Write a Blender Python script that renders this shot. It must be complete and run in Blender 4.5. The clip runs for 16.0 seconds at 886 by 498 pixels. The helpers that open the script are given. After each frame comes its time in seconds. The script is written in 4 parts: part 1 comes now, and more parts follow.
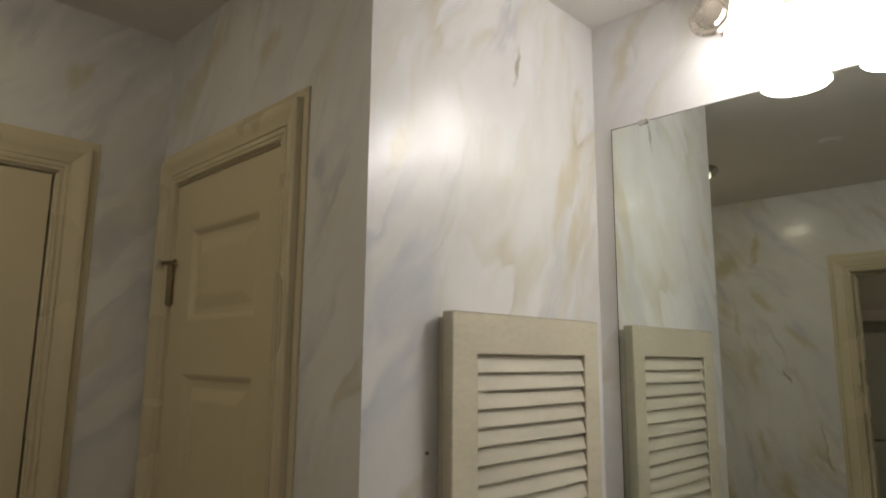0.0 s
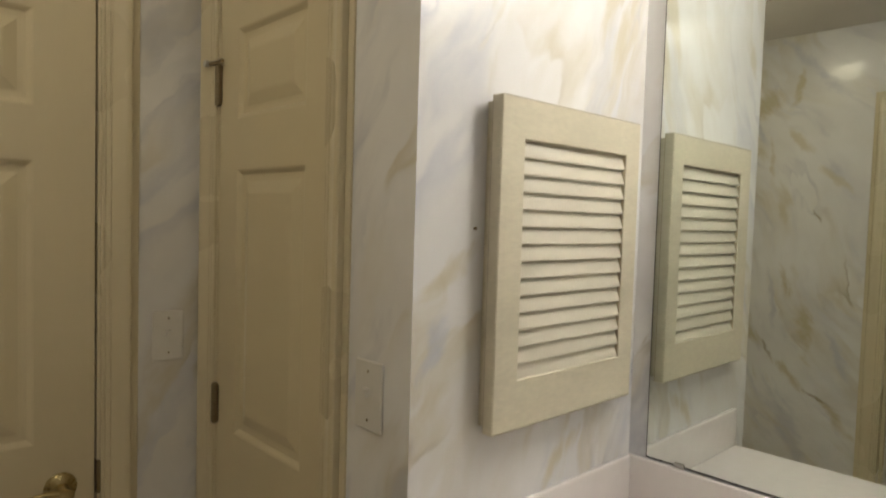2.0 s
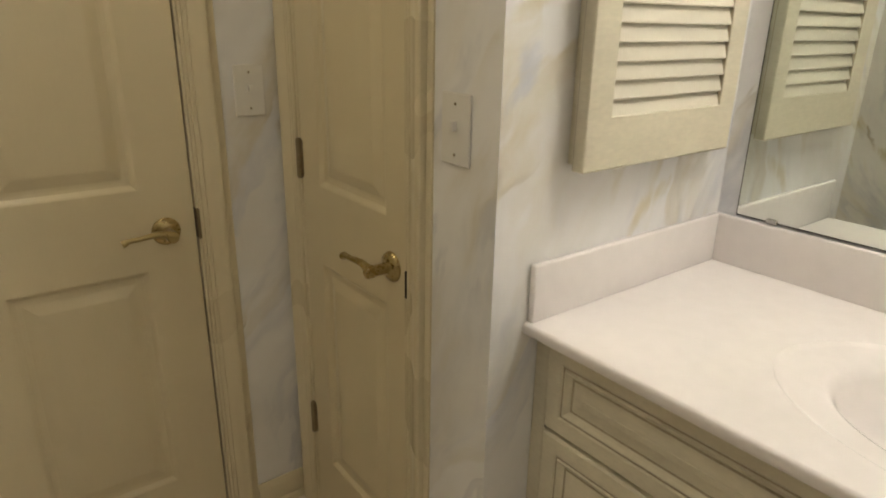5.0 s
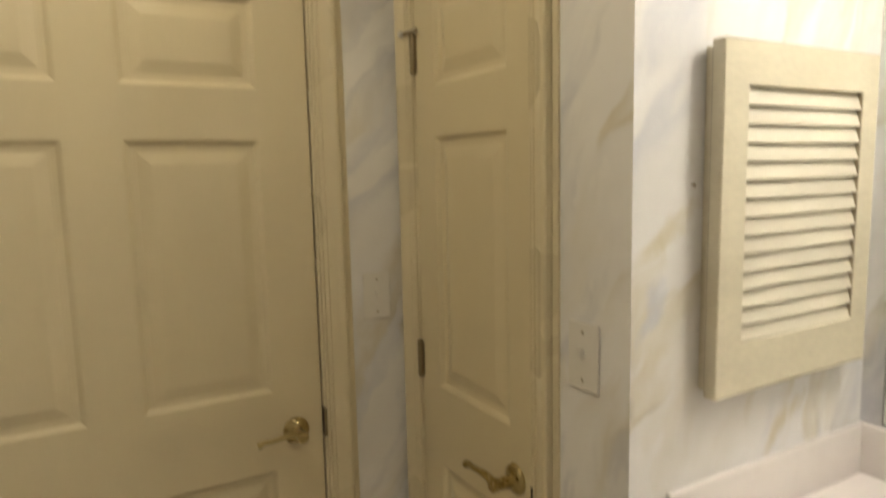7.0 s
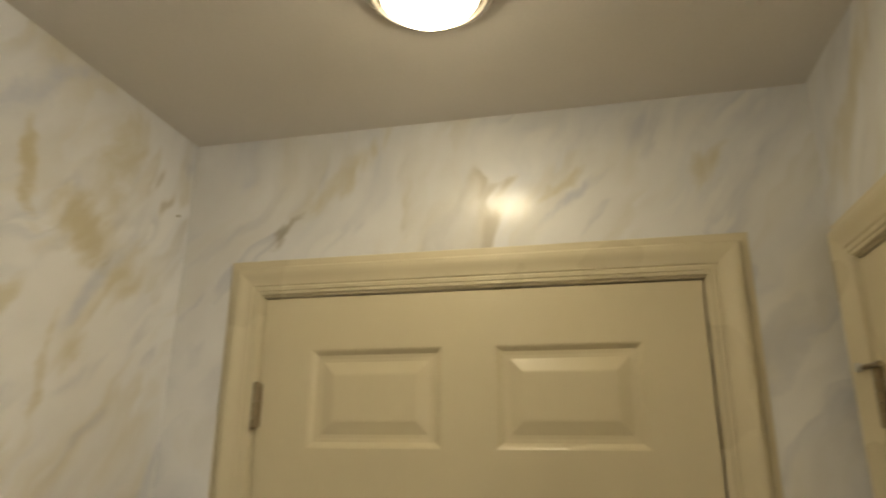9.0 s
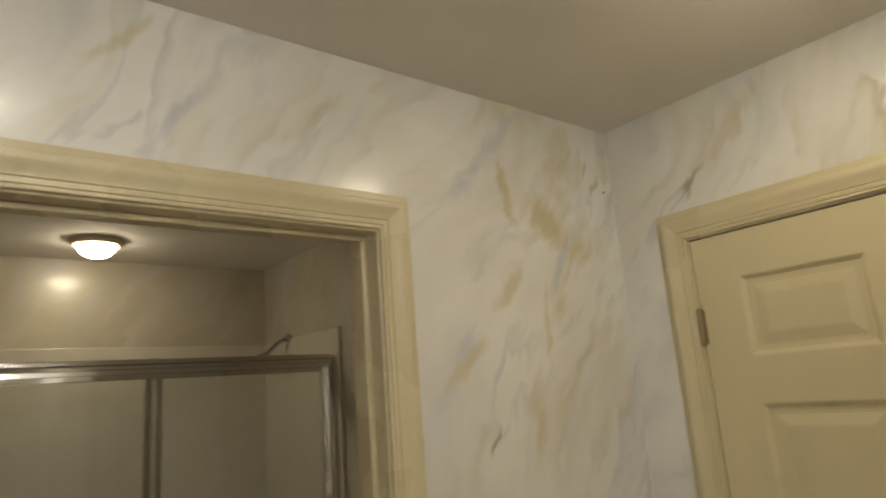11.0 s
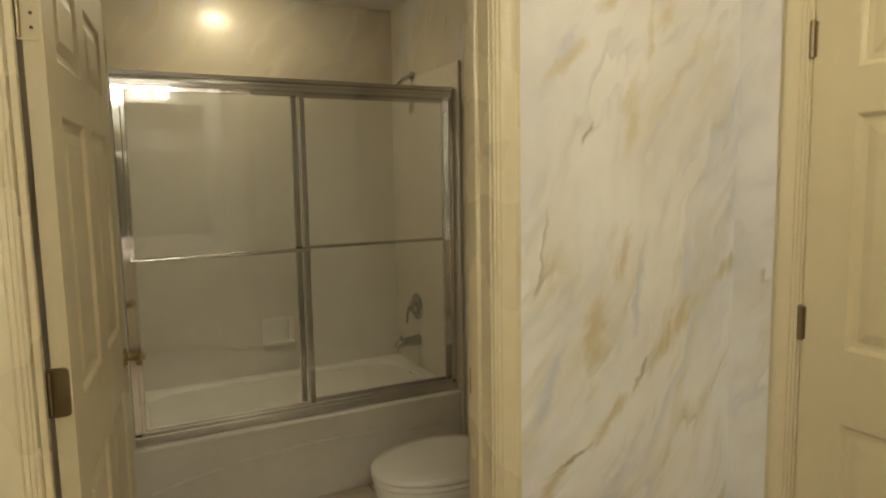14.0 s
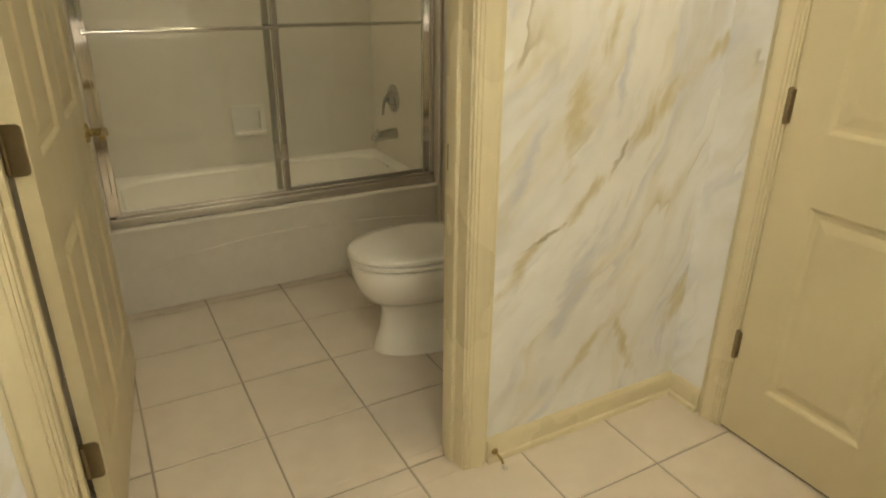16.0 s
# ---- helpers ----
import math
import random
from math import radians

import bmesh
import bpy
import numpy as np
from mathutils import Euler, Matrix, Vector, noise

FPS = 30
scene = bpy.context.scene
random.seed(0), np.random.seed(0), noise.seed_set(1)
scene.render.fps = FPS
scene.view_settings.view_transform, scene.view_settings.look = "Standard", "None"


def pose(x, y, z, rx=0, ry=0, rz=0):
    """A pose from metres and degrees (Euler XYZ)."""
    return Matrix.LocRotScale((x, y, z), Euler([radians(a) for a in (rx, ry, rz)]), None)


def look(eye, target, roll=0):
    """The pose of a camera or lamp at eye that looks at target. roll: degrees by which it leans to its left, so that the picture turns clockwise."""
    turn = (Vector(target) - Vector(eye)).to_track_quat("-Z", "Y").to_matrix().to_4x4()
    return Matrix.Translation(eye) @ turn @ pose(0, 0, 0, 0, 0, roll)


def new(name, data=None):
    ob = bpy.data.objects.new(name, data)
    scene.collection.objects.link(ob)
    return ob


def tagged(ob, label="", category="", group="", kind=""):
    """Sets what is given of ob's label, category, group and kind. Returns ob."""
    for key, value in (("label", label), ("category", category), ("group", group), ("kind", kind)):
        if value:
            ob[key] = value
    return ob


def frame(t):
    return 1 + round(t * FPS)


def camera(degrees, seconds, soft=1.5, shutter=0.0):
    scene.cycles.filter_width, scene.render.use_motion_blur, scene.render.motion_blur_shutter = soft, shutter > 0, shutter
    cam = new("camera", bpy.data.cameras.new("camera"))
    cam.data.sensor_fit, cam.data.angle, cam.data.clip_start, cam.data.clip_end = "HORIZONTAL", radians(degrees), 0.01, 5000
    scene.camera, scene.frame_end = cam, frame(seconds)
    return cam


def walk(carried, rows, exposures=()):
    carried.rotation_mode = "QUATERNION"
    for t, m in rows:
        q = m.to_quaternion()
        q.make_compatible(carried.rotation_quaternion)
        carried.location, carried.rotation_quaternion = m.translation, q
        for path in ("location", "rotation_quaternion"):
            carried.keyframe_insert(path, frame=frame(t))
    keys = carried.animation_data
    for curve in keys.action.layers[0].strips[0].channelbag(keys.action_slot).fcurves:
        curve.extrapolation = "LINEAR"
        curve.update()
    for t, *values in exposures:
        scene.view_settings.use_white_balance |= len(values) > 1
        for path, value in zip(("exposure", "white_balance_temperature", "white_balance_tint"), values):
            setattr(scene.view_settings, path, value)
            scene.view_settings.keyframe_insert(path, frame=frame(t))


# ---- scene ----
cam = camera(68.9, 16.0, 1.8, 0.4)
PATH = [
    (0, (0.084, -0.037, 1.648), (-1.303, 1.365, 1.979), 0.5),
    (0.5, (0.074, -0.048, 1.613), (-1.321, 1.365, 1.846), 1.0),
    (1, (0.075, -0.052, 1.595), (-1.341, 1.354, 1.739), -0.4),
    (1.5, (0.074, -0.066, 1.563), (-1.36, 1.327, 1.612), 1.1),
    (2, (0.078, -0.087, 1.513), (-1.374, 1.285, 1.416), 1.7),
    (2.5, (0.071, -0.087, 1.493), (-1.386, 1.261, 1.249), 2.2),
    (3, (0.069, -0.089, 1.467), (-1.386, 1.235, 1.106), 1.6),
    (3.5, (0.059, -0.087, 1.45), (-1.399, 1.207, 1.002), 1.4),
    (4, (0.054, -0.098, 1.422), (-1.425, 1.151, 0.919), 1.4),
    (4.2, (0.053, -0.097, 1.411), (-1.431, 1.132, 0.878), 1.3),
    (6.3, (0.036, -0.123, 1.357), (-1.448, 0.957, 0.563), 1.0),
    (6.5, (0.036, -0.134, 1.398), (-1.534, 0.926, 0.758), -0.5),
    (7, (0.026, -0.162, 1.53), (-1.703, 0.814, 1.286), -1.3),
    (7.5, (0.021, -0.148, 1.634), (-1.795, 0.684, 1.687), -0.5),
    (8, (-0.007, -0.127, 1.754), (-1.855, 0.549, 2.112), -1.8),
    (8.5, (-0.091, -0.003, 1.739), (-2.016, 0.132, 2.263), -2.2),
    (9, (-0.207, 0.125, 1.722), (-2.067, -0.311, 2.314), 0.5),
    (9.5, (-0.151, 0.163, 1.721), (-1.86, -0.738, 2.238), 0.7),
    (10, (-0.114, 0.278, 1.669), (-1.638, -0.904, 2.199), -0.2),
    (10.2, (-0.066, 0.252, 1.696), (-1.552, -0.99, 2.195), -1.6),
    (12.3, (0.202, 0.531, 1.656), (-0.591, -1.256, 2.078), -2.0),
    (12.5, (0.202, 0.535, 1.635), (-0.59, -1.257, 2.038), -1.2),
    (13, (0.205, 0.531, 1.56), (-0.652, -1.27, 1.712), -2.1),
    (13.5, (0.182, 0.516, 1.497), (-0.701, -1.276, 1.397), -1.0),
    (14, (0.164, 0.521, 1.465), (-0.737, -1.25, 1.245), -1.0),
    (14.5, (0.16, 0.521, 1.432), (-0.766, -1.215, 1.073), -0.4),
    (15, (0.153, 0.509, 1.402), (-0.773, -1.19, 0.896), -0.5),
    (15.5, (0.158, 0.512, 1.38), (-0.756, -1.145, 0.732), 0.7),
    (16, (0.152, 0.491, 1.366), (-0.742, -1.118, 0.583), 0.7),
]
EXPOSURES = (
    (0.0, -1.27, 6250, 12), (0.5, -1.07, 6250, 12), (1.5, -0.70, 6350, 12), (2.5, -0.29, 6400, 10), (3.5, -0.24, 6350, 10), (4.2, -0.13, 6500, 10),
    (6.5, 0.28, 6600, 10), (7.0, 0.09, 6800, 10), (7.5, -0.02, 6850, 10), (8.0, -0.18, 6900, 10), (8.5, -0.28, 6900, 7), (9.0, -0.3, 6900, 8), (10.2, -0.4, 6800, 8),
    (12.5, -0.13, 6800, 9), (13.0, -0.05, 6950, 8), (14.5, 0.46, 7300, 4), (16.0, 0.73, 7350, 3),
)
walk(cam, [(t, look(eye, target, roll)) for t, eye, target, roll in PATH], EXPOSURES)

# ---- world and exposure ----
world = bpy.data.worlds.new("dim_interior")
scene.world = world
world.use_nodes = True
world.node_tree.nodes["Background"].inputs["Color"].default_value = (1.0, 0.9, 0.75, 1)
world.node_tree.nodes["Background"].inputs["Strength"].default_value = 0.01

# ---- plan, metres ----
XW, YS, YC, XO, YM, XE, ZC = -1.5, -0.81, 0.578, -0.692, 1.255, 1.0, 2.44   # west, south, closet, corner, mirror, east, ceiling
D1 = (-0.588, 0.342)          # hall door opening in the west wall, along y
D2 = (-1.408, -0.948)         # closet door opening, along x
DB = (-0.641, 0.313)          # bath doorway, along x
ZD = 2.043                    # door head
BW, BE, BS, TF, TE = -1.36, 0.40, -3.10, -2.30, 0.16   # bath west, east, back, tub front, tub end
ZV = 0.871                    # vanity top


# ---- materials ----
def material(name, base=(0.8, 0.8, 0.8), rough=0.5, metal=0.0):
    m = bpy.data.materials.new(name)
    m.use_nodes = True
    b = m.node_tree.nodes["Principled BSDF"]
    b.inputs["Base Color"].default_value = (*base, 1)
    b.inputs["Roughness"].default_value = rough
    b.inputs["Metallic"].default_value = metal
    return m, m.node_tree, b


def node(nt, kind, inputs=(), **props):
    n = nt.nodes.new(kind)
    for k, v in props.items():
        setattr(n, k, v)
    for k, v in dict(inputs).items():
        if isinstance(v, bpy.types.NodeSocket):
            nt.links.new(v, n.inputs[k])
        else:
            n.inputs[k].default_value = v
    return n


def calc(nt, op, a, b=0.0, c=None):
    ins = {0: a, 1: b}
    if c is not None:
        ins[2] = c
    return node(nt, "ShaderNodeMath", ins, operation=op).outputs[0]


def remap(nt, value, lo, hi, a=0.0, b=1.0):
    return node(nt, "ShaderNodeMapRange", {"Value": value, "From Min": lo, "From Max": hi, "To Min": a, "To Max": b},
                interpolation_type="SMOOTHSTEP").outputs[0]


def blend(nt, fac, a, b):
    n = node(nt, "ShaderNodeMix", data_type="RGBA")
    for i, v in ((0, fac), (6, a), (7, b)):
        if isinstance(v, bpy.types.NodeSocket):
            nt.links.new(v, n.inputs[i])
        else:
            n.inputs[i].default_value = (*v, 1) if isinstance(v, tuple) else v
    return n.outputs[2]


def noise_of(nt, vec, scale, detail=3.0, rough=0.5, w=None):
    n = node(nt, "ShaderNodeTexNoise", {"Scale": scale, "Detail": detail, "Roughness": rough})
    if w is not None:
        n.noise_dimensions = "4D"
        n.inputs["W"].default_value = w
    nt.links.new(vec, n.inputs["Vector"])
    return n


def bump(nt, bsdf, height, strength, distance):
    n = node(nt, "ShaderNodeBump", {"Height": height, "Strength": strength, "Distance": distance})
    nt.links.new(n.outputs[0], bsdf.inputs["Normal"])


# painted strokes that stand out on the walls: place along the wall, height, slant in degrees, half length, half width
OCHRE_SOUTH = (
    (6.35, 1.22, 75, 0.09, 0.021), (6.27, 1.02, 76, 0.12, 0.028), (6.55, 1.02, 42, 0.13, 0.029), (6.34, 0.79, 45, 0.10, 0.020), (6.11, 0.63, 49, 0.08, 0.019), (6.77, 1.19, 35, 0.08, 0.023),
    (6.39, 0.29, 43, 0.15, 0.022), (6.54, 0.27, 120, 0.12, 0.016), (6.79, 0.39, 51, 0.13, 0.038), (6.35, 2.17, 109, 0.08, 0.013), (6.49, 2.10, 158, 0.09, 0.050))
OCHRE_SOUTH_HIGH = (
    (6.61, 2.04, 31, 0.05, 0.035), (6.51, 1.88, 49, 0.05, 0.029), (6.56, 2.28, 76, 0.13, 0.042), (6.32, 1.95, 45, 0.09, 0.020), (6.44, 1.83, 84, 0.09, 0.012), (6.39, 1.63, 90, 0.08, 0.026),
    (6.17, 1.75, 44, 0.08, 0.018), (5.79, 2.28, 46, 0.10, 0.015), (5.41, 2.33, 47, 0.08, 0.015), (4.99, 2.35, 54, 0.05, 0.011))
OCHRE_OTHERS = (
    (13.03, 2.31, 40, 0.12, 0.028), (13.53, 2.27, 29, 0.05, 0.013), (13.82, 2.28, 70, 0.04, 0.020), (-6.64, 2.29, 37, 0.19, 0.040), (-6.32, 2.26, 37, 0.05, 0.026), (14.59, 2.06, 74, 0.17, 0.031),
    (14.62, 1.92, 68, 0.14, 0.024), (14.12, 1.43, 33, 0.08, 0.020), (14.44, 1.02, 37, 0.07, 0.018), (14.10, 2.00, 63, 0.05, 0.018), (-5.90, 2.33, 64, 0.10, 0.020))
GREY_STROKES = (
    (6.31, 0.52, 60, 0.21, 0.048), (6.88, 0.75, 81, 0.22, 0.051), (6.11, 0.92, 62, 0.11, 0.019), (6.43, 1.13, 86, 0.13, 0.016), (6.54, 2.02, 60, 0.13, 0.020), (6.30, 2.29, 44, 0.19, 0.023),
    (6.18, 1.80, 61, 0.05, 0.025), (5.55, 2.23, 55, 0.09, 0.017), (13.56, 2.24, 41, 0.07, 0.014), (-6.11, 1.97, 100, 0.04, 0.018), (14.07, 1.29, 69, 0.06, 0.019))
DARK_STROKES = ((6.43, 0.91, 70, 0.05, 0.008), (6.19, 0.70, 19, 0.07, 0.008), (6.24, 1.57, 66, 0.04, 0.006), (12.91, 2.20, 48, 0.06, 0.008), (14.41, 2.26, 74, 0.04, 0.007))


def faux_marble(name, pale, bright, strength, drawn=False):
    """Wall paint with feathered, slanting drifts of ochre and blue-grey, each soft on one side and crisp on the other, under a satin glaze."""
    m, nt, b = material(name)
    geo = node(nt, "ShaderNodeNewGeometry")
    p = node(nt, "ShaderNodeSeparateXYZ", {0: geo.outputs["Position"]})
    n = node(nt, "ShaderNodeSeparateXYZ", {0: geo.outputs["True Normal"]})
    u = calc(nt, "SUBTRACT", calc(nt, "MULTIPLY", n.outputs[0], p.outputs[1]), calc(nt, "MULTIPLY", n.outputs[1], p.outputs[0]))
    u = calc(nt, "ADD", u, calc(nt, "ADD", calc(nt, "MULTIPLY", n.outputs[0], 13.45), calc(nt, "MULTIPLY", n.outputs[1], 5.3)))
    flat = node(nt, "ShaderNodeCombineXYZ", {0: u, 1: p.outputs[2]}).outputs[0]

    def shove(vec, scale, amount, detail):
        c = noise_of(nt, flat, scale, detail).outputs["Color"]
        c = node(nt, "ShaderNodeVectorMath", {0: c, 1: (0.5, 0.5, 0.5)}, operation="SUBTRACT").outputs[0]
        c = node(nt, "ShaderNodeVectorMath", {0: c, 3: amount}, operation="SCALE").outputs[0]
        return node(nt, "ShaderNodeVectorMath", {0: vec, 1: c}, operation="ADD").outputs[0]

    q = shove(shove(shove(flat, 1.2, 0.40, 1.0), 4.5, 0.11, 2.0), 12.0, 0.028, 3.0)
    q = node(nt, "ShaderNodeVectorRotate", {"Vector": q, "Angle": radians(-60)}, rotation_type="Z_AXIS").outputs[0]
    s = node(nt, "ShaderNodeMapping", {"Vector": q, "Scale": (1.45, 5.0, 1.0)}, vector_type="POINT").outputs[0]
    fine = node(nt, "ShaderNodeMapping", {"Vector": q, "Scale": (3.0, 10.0, 1.0)}, vector_type="POINT").outputs[0]
    brush = noise_of(nt, fine, 1.5, 4.0, 0.6).outputs["Fac"]
    cloud = noise_of(nt, flat, 2.1, 4.0, 0.55).outputs["Fac"]
    c = blend(nt, remap(nt, cloud, 0.3, 0.7), pale, bright)

    def drift(c, seed, scale, turns, start, colour, power, seed2, spread):
        g = noise_of(nt, s, scale, 4.0, 0.52, seed).outputs["Fac"]
        f = calc(nt, "FRACT", calc(nt, "MULTIPLY", g, turns))
        band = calc(nt, "MULTIPLY", remap(nt, f, start, 0.92), remap(nt, f, 0.90, 1.0, 1.0, 0.0))
        mask = remap(nt, noise_of(nt, s, spread, 3.0, 0.55, seed2).outputs["Fac"], 0.43, 0.62)
        k = calc(nt, "MULTIPLY", calc(nt, "MULTIPLY", band, mask), remap(nt, brush, 0.28, 0.66, 0.25 * power, power))
        return blend(nt, k, c, colour), f, mask

    st = strength
    c, _, _ = drift(c, 9.2, 0.62, 4.0, 0.25, (0.57, 0.585, 0.65), (0.72 if drawn else 0.85) * st, 0.4, 0.9)
    c, _, _ = drift(c, 7.4, 0.90, 4.0, 0.25, (0.65, 0.595, 0.46), (0.48 if drawn else 0.85) * st, 8.3, 1.1)
    c, f, mask = drift(c, 1.7, 0.66, 4.0, 0.55, (0.60, 0.53, 0.36), (0.68 if drawn else 0.92) * st, 5.0, 0.8)
    line = calc(nt, "MULTIPLY", remap(nt, f, 0.86, 0.94), remap(nt, f, 0.94, 0.97, 1.0, 0.0))
    line = calc(nt, "MULTIPLY", calc(nt, "MULTIPLY", line, remap(nt, mask, 0.2, 0.9)), remap(nt, noise_of(nt, flat, 5.0, 2.0, 0.5, 2.1).outputs["Fac"], 0.50, 0.64, 0.0, 0.6 * st))
    c = blend(nt, line, c, (0.34, 0.29, 0.19))
    c, _, _ = drift(c, 3.1, 1.3, 5.0, 0.55, (0.52, 0.53, 0.58), 0.6 * st, 6.2, 1.4)
    if drawn:
        near = shove(shove(shove(flat, 3.5, 0.10, 1.0), 11.0, 0.055, 2.0), 34.0, 0.018, 2.0)
        feather = noise_of(nt, node(nt, "ShaderNodeMapping", {"Vector": q, "Scale": (7.0, 24.0, 1.0)}).outputs[0], 1.0, 4.0, 0.6).outputs["Fac"]
        for strokes, colour, power in ((GREY_STROKES, (0.55, 0.565, 0.63), 0.8), (OCHRE_SOUTH_HIGH + OCHRE_OTHERS, (0.62, 0.56, 0.405), 0.8), (OCHRE_SOUTH, (0.56, 0.485, 0.30), 0.88), (DARK_STROKES, (0.32, 0.27, 0.17), 0.8)):
            k = 0.0
            for x, z, slant, half, wide in strokes:
                e = node(nt, "ShaderNodeMapping", {"Vector": near, "Location": (x, z, 0), "Rotation": (0, 0, radians(slant)), "Scale": (1.7 * half, 1.7 * wide, 1)}, vector_type="TEXTURE").outputs[0]
                e = node(nt, "ShaderNodeVectorMath", {0: e}, operation="LENGTH").outputs["Value"]
                k = calc(nt, "MAXIMUM", remap(nt, e, 0.0, 1.15, 1.0, 0.0), k)
            torn = calc(nt, "ADD", k, calc(nt, "MULTIPLY", calc(nt, "SUBTRACT", feather, 0.5), 2.0))
            c = blend(nt, calc(nt, "MULTIPLY", remap(nt, torn, 0.15, 1.15, 0.0, power), remap(nt, k, 0.0, 0.25)), c, colour)
    nt.links.new(c, b.inputs["Base Color"])
    nt.links.new(remap(nt, brush, 0.3, 0.7, 0.31, 0.39), b.inputs["Roughness"])
    b.inputs["Specular IOR Level"].default_value = 0.75
    b.inputs["Coat Weight"].default_value = 0.30
    b.inputs["Coat Roughness"].default_value = 0.13
    h = calc(nt, "ADD", calc(nt, "MULTIPLY", noise_of(nt, flat, 9.0, 3.0).outputs["Fac"], 2.5), noise_of(nt, flat, 70.0, 2.0).outputs["Fac"])
    bump(nt, b, h, 0.20, 0.0012)
    return m


def painted(name, base, rough, vary=0.06, relief=0.15, grain=90.0, stretch=(1, 1, 1)):
    """Brushed paint: slight tone changes at two scales and a fine relief."""
    m, nt, b = material(name, base, rough)
    co = node(nt, "ShaderNodeTexCoord").outputs["Object"]
    co = node(nt, "ShaderNodeMapping", {"Vector": co, "Scale": stretch}).outputs[0]
    a = noise_of(nt, co, 2.5, 3.0).outputs["Fac"]
    f = noise_of(nt, co, grain, 2.0).outputs["Fac"]
    k = calc(nt, "ADD", calc(nt, "MULTIPLY", a, 0.7), calc(nt, "MULTIPLY", f, 0.3))
    lo = tuple(v * (1 - vary * 1.6) for v in base)
    hi = tuple(min(1, v * (1 + vary)) for v in base)
    nt.links.new(blend(nt, remap(nt, k, 0.3, 0.7), lo, hi), b.inputs["Base Color"])
    nt.links.new(remap(nt, a, 0.3, 0.7, rough - 0.06, rough + 0.06), b.inputs["Roughness"])
    bump(nt, b, f, relief, 0.0008)
    return m


def metal(name, base, rough, worn=0.1):
    m, nt, b = material(name, base, rough, 1.0)
    co = node(nt, "ShaderNodeTexCoord").outputs["Object"]
    a = noise_of(nt, co, 3.0, 3.0).outputs["Fac"]
    f = noise_of(nt, co, 160.0, 2.0).outputs["Fac"]
    k = calc(nt, "ADD", calc(nt, "MULTIPLY", a, 0.75), calc(nt, "MULTIPLY", f, 0.25))
    nt.links.new(remap(nt, k, 0.3, 0.7, max(0.02, rough - worn * 0.3), rough + worn * 0.4), b.inputs["Roughness"])
    nt.links.new(blend(nt, remap(nt, k, 0.35, 0.75), base, tuple(v * (1 - worn) for v in base)), b.inputs["Base Color"])
    return m


def floor_tile_material():
    m, nt, b = material("glazed_floor_tile", (0.6, 0.53, 0.45), 0.3)
    co = node(nt, "ShaderNodeNewGeometry").outputs["Position"]
    a = noise_of(nt, co, 3.2, 4.0, 0.6).outputs["Fac"]
    f = noise_of(nt, co, 14.0, 2.0, 0.5).outputs["Fac"]
    r = node(nt, "ShaderNodeObjectInfo").outputs["Random"]
    k = calc(nt, "ADD", calc(nt, "MULTIPLY", a, 0.7), calc(nt, "MULTIPLY", f, 0.3))
    c = blend(nt, remap(nt, k, 0.3, 0.7), (0.63, 0.545, 0.45), (0.695, 0.615, 0.52))
    c = blend(nt, calc(nt, "MULTIPLY", r, 0.35), c, (0.62, 0.56, 0.49))
    nt.links.new(c, b.inputs["Base Color"])
    b.inputs["Roughness"].default_value = 0.34
    bump(nt, b, noise_of(nt, co, 120.0, 2.0).outputs["Fac"], 0.04, 0.001)
    return m


def glowing(name, colour, strength, rim=0.0):
    """Lit frosted glass; rim is the radius past which the bulb's light fades towards the edge of a dome."""
    m, nt, b = material(name, (0.9, 0.88, 0.84), 0.35)
    b.inputs["Emission Color"].default_value = (*colour, 1)
    b.inputs["Emission Strength"].default_value = strength
    if rim:
        p = node(nt, "ShaderNodeSeparateXYZ", {0: node(nt, "ShaderNodeTexCoord").outputs["Object"]})
        r = calc(nt, "SQRT", calc(nt, "ADD", calc(nt, "MULTIPLY", p.outputs[0], p.outputs[0]), calc(nt, "MULTIPLY", p.outputs[1], p.outputs[1])))
        nt.links.new(remap(nt, r, rim, rim * 1.22, 1.18 * strength, 0.03 * strength), b.inputs["Emission Strength"])
    return m


def clear_glass():
    m, nt, b = material("clear_shower_glass", (0.93, 0.95, 0.93), 0.03)
    b.inputs["Transmission Weight"].default_value = 1.0
    b.inputs["IOR"].default_value = 1.5
    co = node(nt, "ShaderNodeTexCoord").outputs["Object"]
    nt.links.new(remap(nt, noise_of(nt, co, 4.0, 3.0).outputs["Fac"], 0.5, 0.8, 0.0, 0.004), b.inputs["Roughness"])
    return m


MARBLE = faux_marble("faux_marble_paint", (0.755, 0.742, 0.722), (0.868, 0.863, 0.858), 1.0, True)
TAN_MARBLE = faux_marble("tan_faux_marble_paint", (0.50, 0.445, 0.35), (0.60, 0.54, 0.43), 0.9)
CREAM = painted("cream_trim_paint", (0.68, 0.60, 0.415), 0.30, 0.008, 0.03, 40.0)
DOOR = painted("cream_door_paint", (0.66, 0.575, 0.385), 0.34, 0.012, 0.10, 70.0, (4, 4, 0.5))
CEIL = painted("flat_ceiling_paint", (0.76, 0.72, 0.67), 0.85, 0.03, 0.3, 150.0)
GLAZE = painted("glazed_cabinet_paint", (0.68, 0.625, 0.48), 0.40, 0.07, 0.06, 60.0, (1, 1, 3))
# cabinet paint made paler: lamp light on the upturned slats, put into the colour
SLAT = painted("lamp_lit_louvre_paint", (0.74, 0.69, 0.565), 0.38, 0.02, 0.02, 60.0, (1, 1, 3))
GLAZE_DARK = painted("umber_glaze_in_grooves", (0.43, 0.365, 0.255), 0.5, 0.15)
COUNTER = painted("cultured_marble", (0.86, 0.815, 0.795), 0.15, 0.03, 0.02, 30.0)
